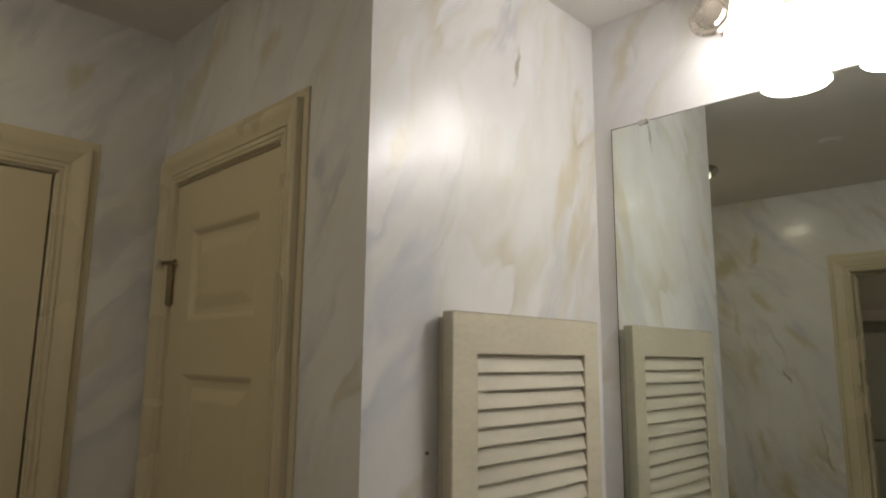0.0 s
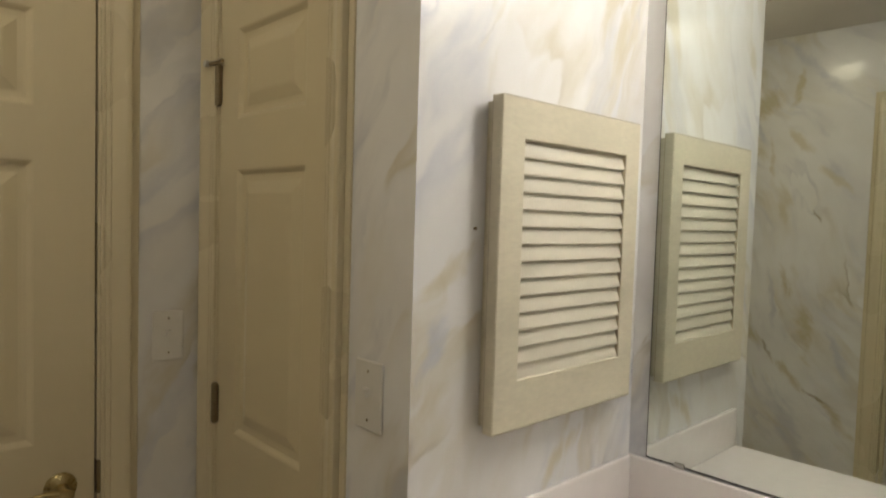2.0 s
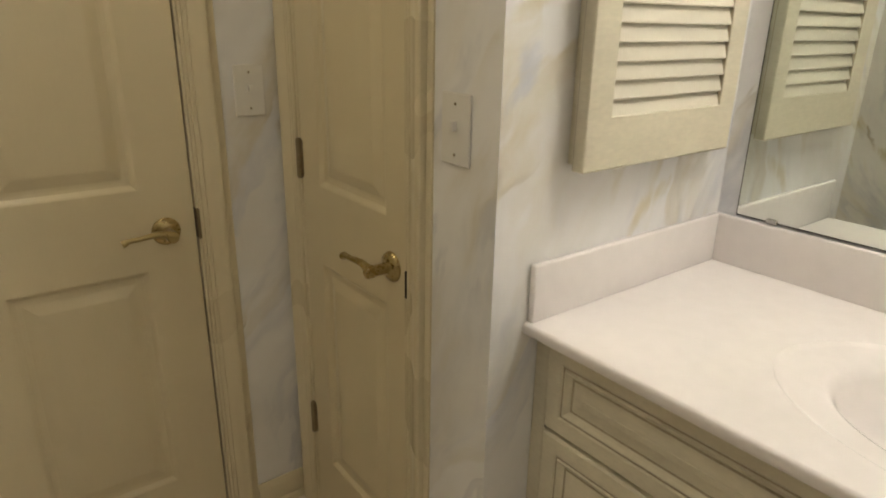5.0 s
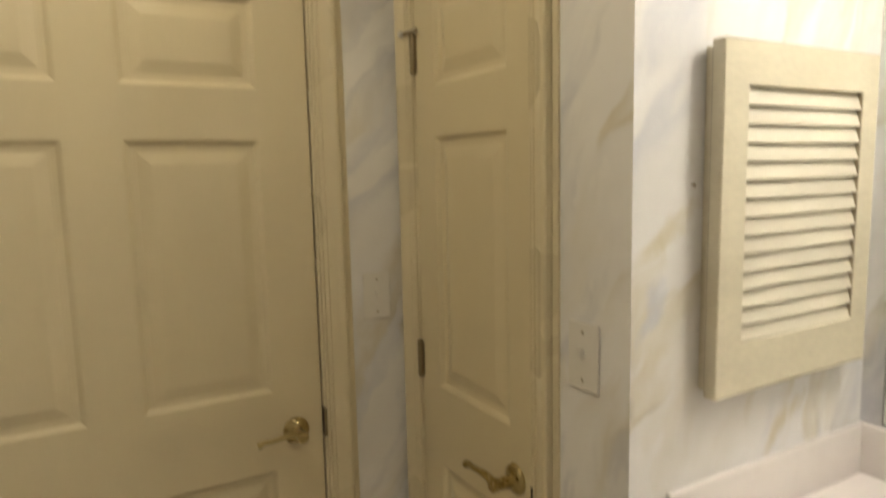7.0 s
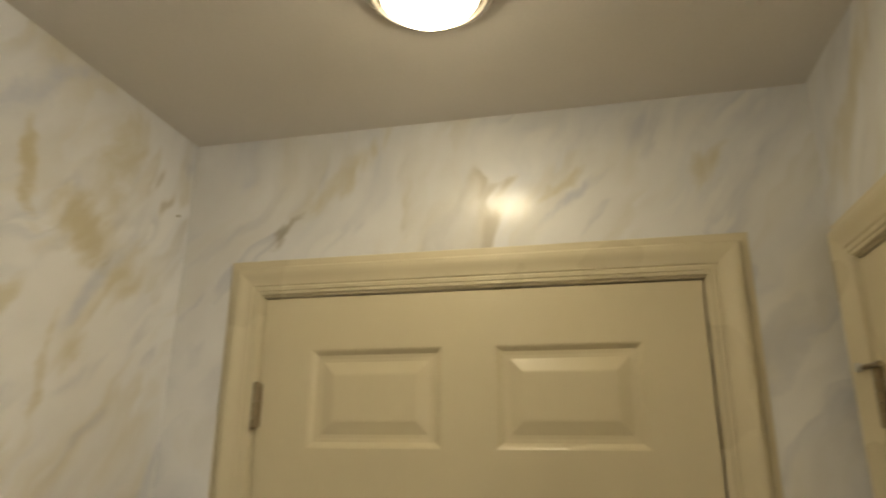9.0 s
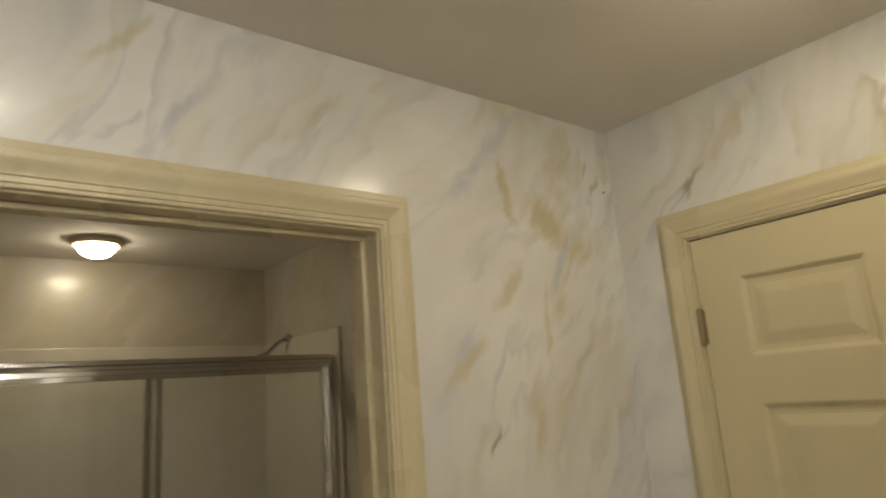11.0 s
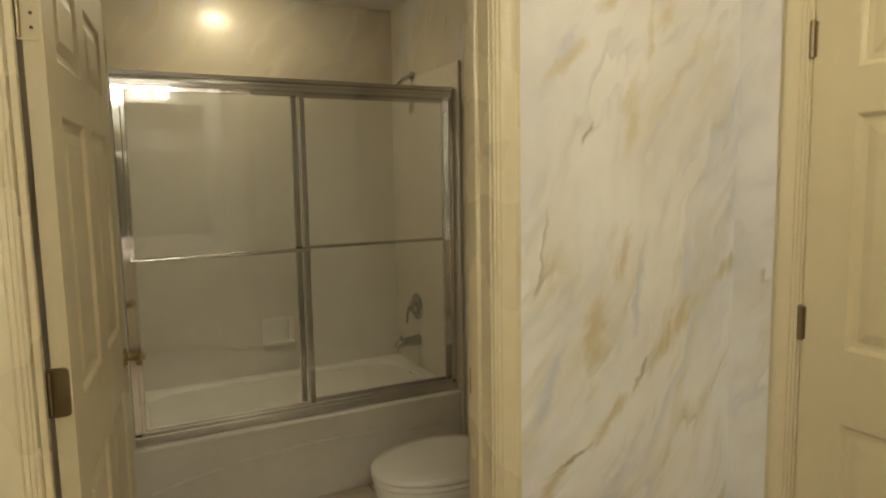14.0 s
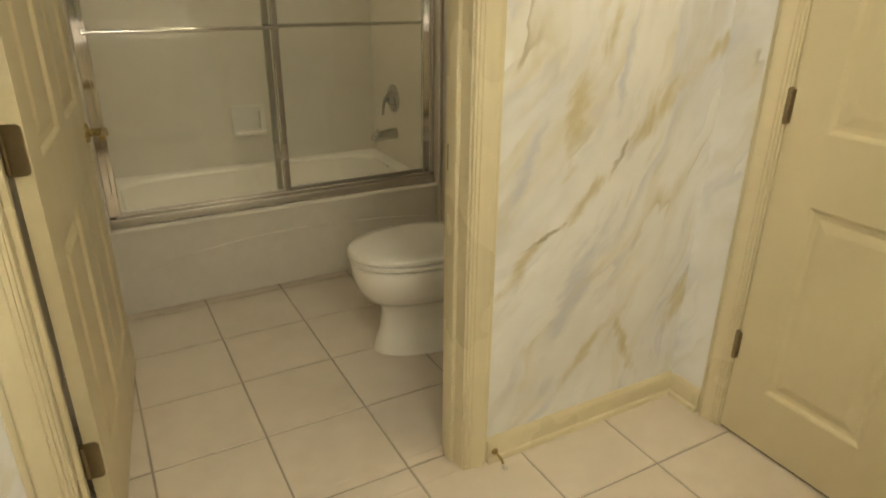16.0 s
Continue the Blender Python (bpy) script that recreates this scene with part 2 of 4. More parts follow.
PORCELAIN = painted("white_porcelain", (0.83, 0.80, 0.74), 0.10, 0.02, 0.0, 10.0)
TUBWHITE = painted("white_enamel", (0.80, 0.76, 0.69), 0.14, 0.03, 0.03, 20.0)
SURROUND = painted("cream_surround_panel", (0.69, 0.64, 0.555), 0.2, 0.03, 0.03, 20.0)
PLATE = painted("white_plastic", (0.76, 0.74, 0.69), 0.35, 0.02, 0.02)
BRASS = metal("satin_brass", (0.52, 0.415, 0.20), 0.22, 0.2)
OLDBRASS = metal("aged_brass", (0.34, 0.275, 0.175), 0.32, 0.25)
CHROME = metal("chrome", (0.55, 0.54, 0.53), 0.09, 0.08)
ALU = metal("polished_aluminium", (0.74, 0.72, 0.70), 0.07, 0.06)
SATIN_ALU = metal("satin_aluminium", (0.78, 0.76, 0.73), 0.13, 0.06)
DULL_ALU = metal("worn_aluminium", (0.66, 0.63, 0.59), 0.45, 0.12)
NICKEL = metal("brushed_nickel", (0.60, 0.56, 0.50), 0.25, 0.1)
MIRROR = material("silvered_mirror", (0.74, 0.78, 0.735), 0.005, 1.0)[0]
DARK = material("dark_gap", (0.02, 0.018, 0.015), 0.8)[0]
# flat dark brown for the shade under the hall door
GAP_SHADE = material("brown_gap_shade", (0.10, 0.075, 0.05), 0.7)[0]
RUBBER = material("white_rubber", (0.6, 0.58, 0.52), 0.7)[0]
GLASS = clear_glass()
TILE = floor_tile_material()
GROUT = painted("brown_grout", (0.39, 0.33, 0.265), 0.9, 0.15, 0.5, 200.0)
ENTRY_GLOW = glowing("lit_entry_dome", (1.0, 0.93, 0.80), 23.5, 0.067)
VANITY_GLOW = glowing("lit_frosted_shade", (1.0, 0.95, 0.875), 33.0)
DOME_GLOW = glowing("lit_frosted_dome", (1.0, 0.875, 0.625), 47.0, 0.067)
BATH_GLOW = glowing("lit_small_dome", (1.0, 0.88, 0.66), 42.0)


# ---- mesh helpers ----
def box(bm, x0, x1, y0, y1, z0, z1):
    v = [bm.verts.new((x, y, z)) for z in (z0, z1) for x, y in ((x0, y0), (x1, y0), (x1, y1), (x0, y1))]
    for f in ((3, 2, 1, 0), (4, 5, 6, 7), (0, 1, 5, 4), (1, 2, 6, 5), (2, 3, 7, 6), (3, 0, 4, 7)):
        bm.faces.new([v[i] for i in f])


def soft_box(x0, x1, y0, y1, z0, z1, r=0.002, seg=2):
    bm = bmesh.new()
    box(bm, x0, x1, y0, y1, z0, z1)
    bmesh.ops.bevel(bm, geom=bm.edges[:], offset=r, segments=seg, affect="EDGES", profile=0.5)
    return bm


def boxes(*dims):
    bm = bmesh.new()
    for d in dims:
        box(bm, *d)
    return bm


def lathe(profile, steps=32, m=None):
    """Turns (radius, height) pairs round z; closes the ends that lie on the axis."""
    bm = bmesh.new()
    rings = []
    for r, z in profile:
        if r < 1e-6:
            rings.append([bm.verts.new((0, 0, z))])
        else:
            rings.append([bm.verts.new((r * math.cos(2 * math.pi * i / steps), r * math.sin(2 * math.pi * i / steps), z)) for i in range(steps)])
    for a, b in zip(rings, rings[1:]):
        for i in range(steps):
            j = (i + 1) % steps
            if len(a) == 1 and len(b) > 1:
                bm.faces.new((a[0], b[j], b[i]))
            elif len(b) == 1 and len(a) > 1:
                bm.faces.new((a[i], a[j], b[0]))
            elif len(a) > 1:
                bm.faces.new((a[i], a[j], b[j], b[i]))
    if m is not None:
        bm.transform(m)
    return bm


def tube(points, radii, steps=12, flat=1.0):
    """A round bar through points; radii one for each; flat squeezes it upright."""
    bm = bmesh.new()
    pts = [Vector(p) for p in points]
    rings = []
    for i, p in enumerate(pts):
        d = (pts[min(i + 1, len(pts) - 1)] - pts[max(i - 1, 0)]).normalized()
        side = d.cross(Vector((0, 0, 1)))
        side = side.normalized() if side.length > 0.05 else Vector((1, 0, 0))
        up = side.cross(d).normalized()
        rings.append([bm.verts.new(p + radii[i] * (math.cos(a) * side + flat * math.sin(a) * up)) for a in (2 * math.pi * k / steps for k in range(steps))])
    for a, b in zip(rings, rings[1:]):
        for k in range(steps):
            bm.faces.new((a[k], a[(k + 1) % steps], b[(k + 1) % steps], b[k]))
    bm.faces.new(rings[0][::-1])
    bm.faces.new(rings[-1])
    return bm


def loft(rings):
    """Skins closed rings of equal count and caps both ends."""
    bm = bmesh.new()
    vs = [[bm.verts.new(p) for p in r] for r in rings]
    n = len(vs[0])
    for a, b in zip(vs, vs[1:]):
        for k in range(n):
            bm.faces.new((a[k], a[(k + 1) % n], b[(k + 1) % n], b[k]))
    bm.faces.new(vs[0][::-1])
    bm.faces.new(vs[-1])
    return bm


def finish(bm, name, mat, smooth):
    bmesh.ops.recalc_face_normals(bm, faces=bm.faces[:])
    me = bpy.data.meshes.new(name)
    bm.to_mesh(me)
    bm.free()
    me.materials.append(mat)
    if smooth:
        me.shade_smooth()
        me.set_sharp_from_angle(angle=radians(smooth))
    return me


def part(name, bm, mat, parent, label="", smooth=0, m=None):
    ob = new(name, finish(bm, name, mat, smooth))
    ob.parent = parent
    if m is not None:
        ob.matrix_basis = m
    return tagged(ob, label)


def solid(name, bm, mat, label, category, kind="", group="", smooth=0):
    return tagged(new(name, finish(bm, name, mat, smooth)), label, category, group, kind)


def thing(name, m, label, category, group="", kind=""):
    ob = new(name)
    ob.empty_display_size = 0.05
    ob.matrix_basis = m
    return tagged(ob, label, category, group, kind)


# ---- shell ----
T = 0.12
J = 0.02   # jamb board
wl2 = "tan faux-marble painted bath wall with soft veins"
wl = "white faux-marble painted wall with ochre and grey veins"
solid("wall_west", boxes((XW - T, XW, YS - T, D1[0] - J, 0, ZC), (XW - T, XW, D1[1] + J, YC + T, 0, ZC), (XW - T, XW, D1[0] - J, D1[1] + J, ZD + J, ZC)), MARBLE, wl, "wall", "structure")
solid("wall_south", boxes((XW, DB[0] - J, YS - T, YS, 0, ZC), (DB[1] + J, XE, YS - T, YS, 0, ZC), (DB[0] - J, DB[1] + J, YS - T, YS, ZD + J, ZC)), MARBLE, wl, "wall", "structure")
solid("wall_closet", boxes((XW, D2[0] - J, YC, YC + T, 0, ZC), (D2[1] + J, XO, YC, YC + T, 0, ZC), (D2[0] - J, D2[1] + J, YC, YC + T, ZD + J, ZC)), MARBLE, wl, "wall", "structure")
solid("wall_alcove", boxes((XO - T, XO, YC + T, YM, 0, ZC)), MARBLE, wl, "wall", "structure")
solid("wall_north", boxes((XO - T, XE + T, YM, YM + T, 0, ZC)), MARBLE, wl, "wall", "structure")
solid("wall_east", boxes((XE, XE + T, YS - T, YM, 0, ZC)), MARBLE, wl, "wall", "structure")
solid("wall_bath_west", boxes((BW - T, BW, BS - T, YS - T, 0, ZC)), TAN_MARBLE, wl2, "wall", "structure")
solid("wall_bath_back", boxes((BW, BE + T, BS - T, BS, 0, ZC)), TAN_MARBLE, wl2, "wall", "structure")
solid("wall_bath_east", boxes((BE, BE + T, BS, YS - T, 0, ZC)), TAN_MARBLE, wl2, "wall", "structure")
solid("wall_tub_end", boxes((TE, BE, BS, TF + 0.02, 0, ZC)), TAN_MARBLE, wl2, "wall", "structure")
solid("wall_closet_back", boxes((XW - T, XO - T, YM, YM + T, 0, ZC)), MARBLE, "plain wall behind the closet", "wall", "structure")
solid("wall_closet_side", boxes((XW - T, XW, YC + T, YM, 0, ZC)), MARBLE, "plain side wall of the closet", "wall", "structure")
solid("ceiling", boxes((XW - T, XE + T, BS - T, YM + T, ZC, ZC + 0.1)), CEIL, "flat beige-white painted ceiling", "ceiling", "structure")
floor = solid("floor", boxes((XW - T - 0.5, XE + T, BS - T, YM + T, -0.1, -0.004)), GROUT, "beige square ceramic floor tiles with brown grout", "floor", "structure")


# ---- door trim ----
CASING = ((0, 0), (0, 0.006), (0.002, 0.0085), (0.006, 0.0085), (0.0072, 0.0060), (0.0086, 0.0060), (0.010, 0.0092), (0.017, 0.0098), (0.0184, 0.0072), (0.0200, 0.0072), (0.022, 0.0102),
          (0.030, 0.0112), (0.039, 0.0145), (0.046, 0.0175), (0.053, 0.0195), (0.059, 0.0190), (0.0625, 0.0165), (0.0640, 0.0030), (0.0655, 0.0030), (0.0660, 0.0050), (0.0795, 0.0050), (0.081, 0.0040), (0.081, 0))


def strip(a, b):
    """A moulding between two cross-sections of equal count."""
    bm = bmesh.new()
    va, vb = [bm.verts.new(p) for p in a], [bm.verts.new(p) for p in b]
    for i in range(len(a)):
        j = (i + 1) % len(a)
        bm.faces.new((va[i], va[j], vb[j], vb[i]))
    bm.faces.new(va[::-1])
    bm.faces.new(vb)
    return bm


def door_trim(name, m, x0, x1, depth, stop, label):
    """Casing, jambs and stops round an opening; x along the wall, -y out of it."""
    t = thing(name, m, label, "door frame", kind="structure")
    a, b, h = x0 - 0.005, x1 + 0.005, ZD + 0.005
    part("casing_leg", strip([(a - w, -d, 0) for w, d in CASING], [(a - w, -d, h + w) for w, d in CASING]), CREAM, t, smooth=30)
    part("casing_leg", strip([(b + w, -d, 0) for w, d in CASING], [(b + w, -d, h + w) for w, d in CASING]), CREAM, t, smooth=30)
    part("casing_head", strip([(a - w, -d, h + w) for w, d in CASING], [(b + w, -d, h + w) for w, d in CASING]), CREAM, t, smooth=30)
    part("jamb", soft_box(x0 - J, x0, 0.0005, depth, 0, ZD), CREAM, t)
    part("jamb", soft_box(x1, x1 + J, 0.0005, depth, 0, ZD), CREAM, t)
    part("head_jamb", soft_box(x0 - J, x1 + J, 0.0005, depth, ZD, ZD + J), CREAM, t)
    s0, s1 = stop
    part("door_stop", soft_box(x0, x0 + 0.013, s0, s1, 0, ZD - 0.012, 0.003), CREAM, t)
    part("door_stop", soft_box(x1 - 0.013, x1, s0, s1, 0, ZD - 0.012, 0.003), CREAM, t)
    part("door_stop", soft_box(x0, x1, s0, s1, ZD - 0.012, ZD, 0.003), CREAM, t)
    return t


WEST = pose(XW, 0, 0, 0, 0, 90)
SOUTH = pose(0, YS, 0, 0, 0, 180)
CLOSET = pose(0, YC, 0)
door_trim("trim_hall_door", WEST, D1[0], D1[1], T, (0.040, 0.075), "cream moulded door casing with mitred corners")
door_trim("trim_closet_door", CLOSET, D2[0], D2[1], T, (0.040, 0.075), "narrow cream moulded closet door casing")
bath_trim = door_trim("trim_bath_doorway", SOUTH, -DB[1], -DB[0], T, (0.044, 0.083), "cream moulded casing round the open bath doorway")
part("strike_plate", soft_box(-DB[0] - 0.0015, -DB[0] + 0.0005, 0.080, 0.108, 0.90, 0.97, 0.0005, 1), OLDBRASS, bath_trim, "aged brass strike plate")
part("strike_plate", soft_box(D1[1] - 0.002, D1[1] + 0.0055, -0.0095, 0.03, 0.865, 0.940, 0.001, 1), OLDBRASS, bpy.data.objects["trim_hall_door"], "aged brass strike plate lip")


# ---- doors ----
def panel_mesh(x0, x1, z0, z1, y, s):
    """A raised panel in nested frames; s = 1 faces -y, -1 faces +y."""
    bm = bmesh.new()
    rings = []
    for inset, depth in ((0, 0), (0.004, 0.002), (0.012, 0.009), (0.020, 0.010), (0.027, 0.010), (0.052, 0.0025), (0.056, 0.002)):
        rings.append([bm.verts.new((x, y + s * depth, z)) for x, z in ((x0 + inset, z0 + inset), (x1 - inset, z0 + inset), (x1 - inset, z1 - inset), (x0 + inset, z1 - inset))])
    for a, b in zip(rings, rings[1:]):
        for k in range(4):
            bm.faces.new((a[k], a[(k + 1) % 4], b[(k + 1) % 4], b[k]))
    bm.faces.new(rings[-1])
    if s < 0:
        bmesh.ops.reverse_faces(bm, faces=bm.faces[:])
    return bm


def plain_part(name, bm, mat, parent, label=""):
    me = bpy.data.meshes.new(name)
    bm.to_mesh(me)
    bm.free()
    me.materials.append(mat)
    ob = new(name, me)
    ob.parent = parent
    return tagged(ob, label)


def leaf_mesh(w, z0, z1, cols, rows, thick):
    """Stiles and rails with open panel fields, both faces, closed by the edges."""
    bm = bmesh.new()
    xs = sorted({0.0, w, *(c for p in cols for c in p)})
    zs = sorted({z0, z1, *(c for p in rows for c in p)})
    for i in range(len(xs) - 1):
        for j in range(len(zs) - 1):
            if any(a <= xs[i] < b for a, b in cols) and any(a <= zs[j] < b for a, b in rows):
                continue
            q = ((xs[i], zs[j]), (xs[i + 1], zs[j]), (xs[i + 1], zs[j + 1]), (xs[i], zs[j + 1]))
            bm.faces.new([bm.verts.new((x, 0, z)) for x, z in q])
            bm.faces.new([bm.verts.new((x, thick, z)) for x, z in q[::-1]])
    for a, b in (((0, z0), (w, z0)), ((w, z0), (w, z1)), ((w, z1), (0, z1)), ((0, z1), (0, z0))):
        bm.faces.new([bm.verts.new(p) for p in ((a[0], 0, a[1]), (a[0], thick, a[1]), (b[0], thick, b[1]), (b[0], 0, b[1]))])
    bmesh.ops.remove_doubles(bm, verts=bm.verts[:], dist=1e-5)
    return bm


def lever(parent, x, z, y, s, brass):
    """Round rose, neck and a waved lever that points to the hinges; s = -1 stands out to -y."""
    h = part("door_handle", lathe(((0, 0), (0.033, 0), (0.033, 0.003), (0.030, 0.007), (0.022, 0.010), (0.016, 0.011), (0.0125, 0.013), (0.0125, 0.045), (0.014, 0.047), (0.014, 0.060), (0.011, 0.063), (0, 0.063)), 32,
             pose(x, y, z, 90 if s < 0 else -90)), brass, parent, "satin brass lever handle", 40)
    n = 18
    pts, rad = [], []
    for i in range(n + 1):
        k = i / n
        px = x + 0.004 - k * 0.112
        dz = 0.0065 * math.sin(k * 4.9 + 0.3) + 0.017 * k - 0.009 * max(0, k - 0.85) / 0.15
        pts.append((px, y + s * (0.053 + 0.004 * math.sin(k * 3)), z + dz))
        rad.append(0.0115 - 0.0045 * math.sin(min(1, k * 1.3) * math.pi / 2) + (0.003 if k > 0.9 else 0))
    part("lever", tube(pts, rad, 12, 0.85), brass, h, "", 50)
    return h


def hinge(parent, x, z, mat, y=-0.006, height=0.09, stop_pin=False):
    """Knuckled barrel with its leaf on the frame."""
    prof = [(0, -0.004), (0.005, -0.004), (0.0078, 0)]
    for k in range(1, 5):
        a = height * k / 5
        prof += [(0.0078, a - 0.0012), (0.0062, a - 0.0006), (0.0062, a + 0.0006), (0.0078, a + 0.0012)]
    prof += [(0.0078, height), (0.005, height + 0.004), (0, height + 0.005)]
    h = part("hinge", lathe(prof, 14, pose(x, y, z)), mat, parent, "aged brass hinge barrel", 30)
    part("hinge_leaf", soft_box(x - 0.011, x + 0.012, y + 0.003, y + 0.0055, z, z + height, 0.0008, 1), mat, h)
    if stop_pin:
        part("stop_arm", tube(((x - 0.030, y - 0.012, z + height + 0.006), (x, y - 0.004, z + height + 0.006), (x + 0.034, y - 0.006, z + height + 0.006)), (0.0045, 0.0045, 0.0045), 10), mat, h, "hinge-pin door stop arm", 40)
        part("stop_bumper", lathe(((0, 0), (0.008, 0), (0.008, 0.009), (0, 0.010)), 14, pose(x - 0.030, y - 0.012, z + height + 0.006, 90)), RUBBER, h, "", 40)
    return h


ROWS3 = ((0.205, 0.803), (1.000, 1.608), (1.722, 1.924))


def panel_door(name, m, w, cols, label, thick=0.035):
    d = thing(name, m, label, "door", kind="structure")
    plain_part("stiles_and_rails", leaf_mesh(w, 0.011, ZD - 0.004, cols, ROWS3, thick), DOOR, d)
    for c in cols:
        for r in ROWS3:
            plain_part("panel", panel_mesh(*c, *r, 0.0, 1), DOOR, d)
            plain_part("panel", panel_mesh(*c, *r, thick, -1), DOOR, d)
    return d


w1 = D1[1] - D1[0] - 0.008
two = lambda w: ((0.118, w / 2 - 0.055), (w / 2 + 0.055, w - 0.118))
door_1 = panel_door("door_1", pose(XW - 0.002, D1[0] + 0.003, 0, 0, 0, 90), w1, two(w1), "closed cream six-panel hall door with brass lever")
lever(door_1, w1 - 0.068, 0.895, 0, -1, BRASS)
for z in (0.270, 1.008, 1.763):
    hinge(door_1, -0.001, z, OLDBRASS)

# added strip: its dark colour stands in for shade in the gap under the leaf
part("under_door_shade", boxes((0.002, w1 - 0.002, 0.004, 0.030, 0.003, 0.0108)), GAP_SHADE, door_1, "added dark strip for the shaded gap under the door")

w2 = D2[1] - D2[0] - 0.007
door_2 = panel_door("door_2", pose(D2[0] + 0.003, YC + 0.002, 0), w2, ((0.088, w2 - 0.072),), "closed narrow cream three-panel closet door")
lever(door_2, w2 - 0.052, 0.895, 0, -1, BRASS)
part("latch_slot", boxes((w2 + 0.0120, w2 + 0.0158, -0.0116, -0.0080, 0.850, 0.908)), DARK, door_2, "dark latch slot")
for z, pin in ((0.270, False), (1.008, False), (1.763, True)):
    hinge(door_2, -0.001, z, OLDBRASS, stop_pin=pin)

def round_plate(y0, y1, z0, z1, r):
    """A thin plate with rounded free corners, standing on the hinge edge."""
    out = [(y1 + 0.006, z0), (y1 + 0.006, z1)]
    for cy, cz, a0 in ((y0 + r, z1 - r, 90), (y0 + r, z0 + r, 180)):
        out += [(cy + r * math.cos(radians(a0 + 15 * k)), cz + r * math.sin(radians(a0 + 15 * k))) for k in range(7)]
    return loft([[(x, y, z) for y, z in out] for x in (0.0, -0.003)])


wb = 0.915
door_3 = panel_door("door_3", pose(0.262, -0.965, 0, 0, 0, -96.7), wb, two(wb), "cream six-panel bath door standing open into the bath")
lever(door_3, wb - 0.068, 0.895, 0, -1, BRASS)
lever(door_3, wb - 0.068, 0.895, 0.035, 1, BRASS)
for z in (0.250, 1.000, 1.745):
    h = part("hinge", round_plate(0.003, 0.038, z - 0.006, z + 0.096, 0.011), OLDBRASS if z < 1.5 else DOOR, door_3, "aged brass hinge leaf on the door edge")
    part("hinge_barrel", lathe(((0, 0), (0.006, 0), (0.006, 0.09), (0, 0.09)), 14, pose(-0.004, 0.041, z)), OLDBRASS, h, "", 30)
    for dz in (0.018, 0.045, 0.072) if z > 1.5 else ():
        part("screw", lathe(((0.0035, 0), (0.003, 0.001), (0, 0.0012)), 10, pose(-0.003, 0.018, z + dz, 0, -90)), DARK, h)


# ---- baseboards ----
BASE = ((0, 0), (0.022, 0), (0.022, 0.010), (0.019, 0.017), (0.012, 0.020), (0.012, 0.066), (0.010, 0.074), (0.006, 0.080), (0.004, 0.086), (0, 0.086))


def baseboard(m, x0, x1):
    tagged(new("baseboard", finish(strip([(x0, -d, z) for d, z in BASE], [(x1, -d, z) for d, z in BASE]), "baseboard", CREAM, 30)), "cream moulded baseboard with shoe moulding", "baseboard", kind="structure").matrix_basis = m


baseboard(SOUTH, -DB[0] + 0.085, -XW)
baseboard(SOUTH, -XE, -DB[1] - 0.085)
baseboard(WEST, YS + 0.022, D1[0] - 0.085)
baseboard(WEST, D1[1] + 0.085, YC)
baseboard(CLOSET, D2[1] + 0.085, XO)
baseboard(pose(XO, 0, 0, 0, 0, 90), YC, 0.69)

# hinged floor stop on the baseboard
stop = thing("door_stop", pose(-0.745, YS + 0.022, 0.045), "small brass spring door stop on the baseboard", "door stop")
part("base", lathe(((0, 0), (0.011, 0), (0.010, 0.005), (0.005, 0.008), (0, 0.008)), 16, pose(0, 0, 0, -90)), BRASS, stop, "", 40)
part("rod", tube(((0, 0.006, 0), (0, 0.035, -0.002), (0.006, 0.062, -0.006)), (0.004, 0.004, 0.004), 10), BRASS, stop, "", 40)
part("tip", lathe(((0, 0), (0.007, 0), (0.008, 0.006), (0.006, 0.012), (0, 0.012)), 14, pose(0.006, 0.060, -0.006, -90)), RUBBER, stop, "white rubber tip", 40)


# ---- switches ----
def switch_plate(m, label):
    s = thing("light_switch", m, label, "light switch", "light switches")
    part("plate", soft_box(-0.037, 0.037, -0.006, 0, -0.060, 0.060, 0.0025, 2), PLATE, s)
    part("toggle", soft_box(-0.005, 0.005, -0.016, -0.004, -0.002, 0.014, 0.0015, 2), PLATE, s)
    for z in (-0.042, 0.042):
        part("screw", lathe(((0.003, 0), (0.0026, 0.001), (0, 0.0012)), 10, pose(0, -0.006, z, 90)), NICKEL, s)


switch_plate(pose(XW, 0.497, 1.210, 0, 0, 90), "white toggle switch plate beside the hall door")
switch_plate(pose(-0.796, YC, 1.206), "white toggle switch plate beside the closet door")


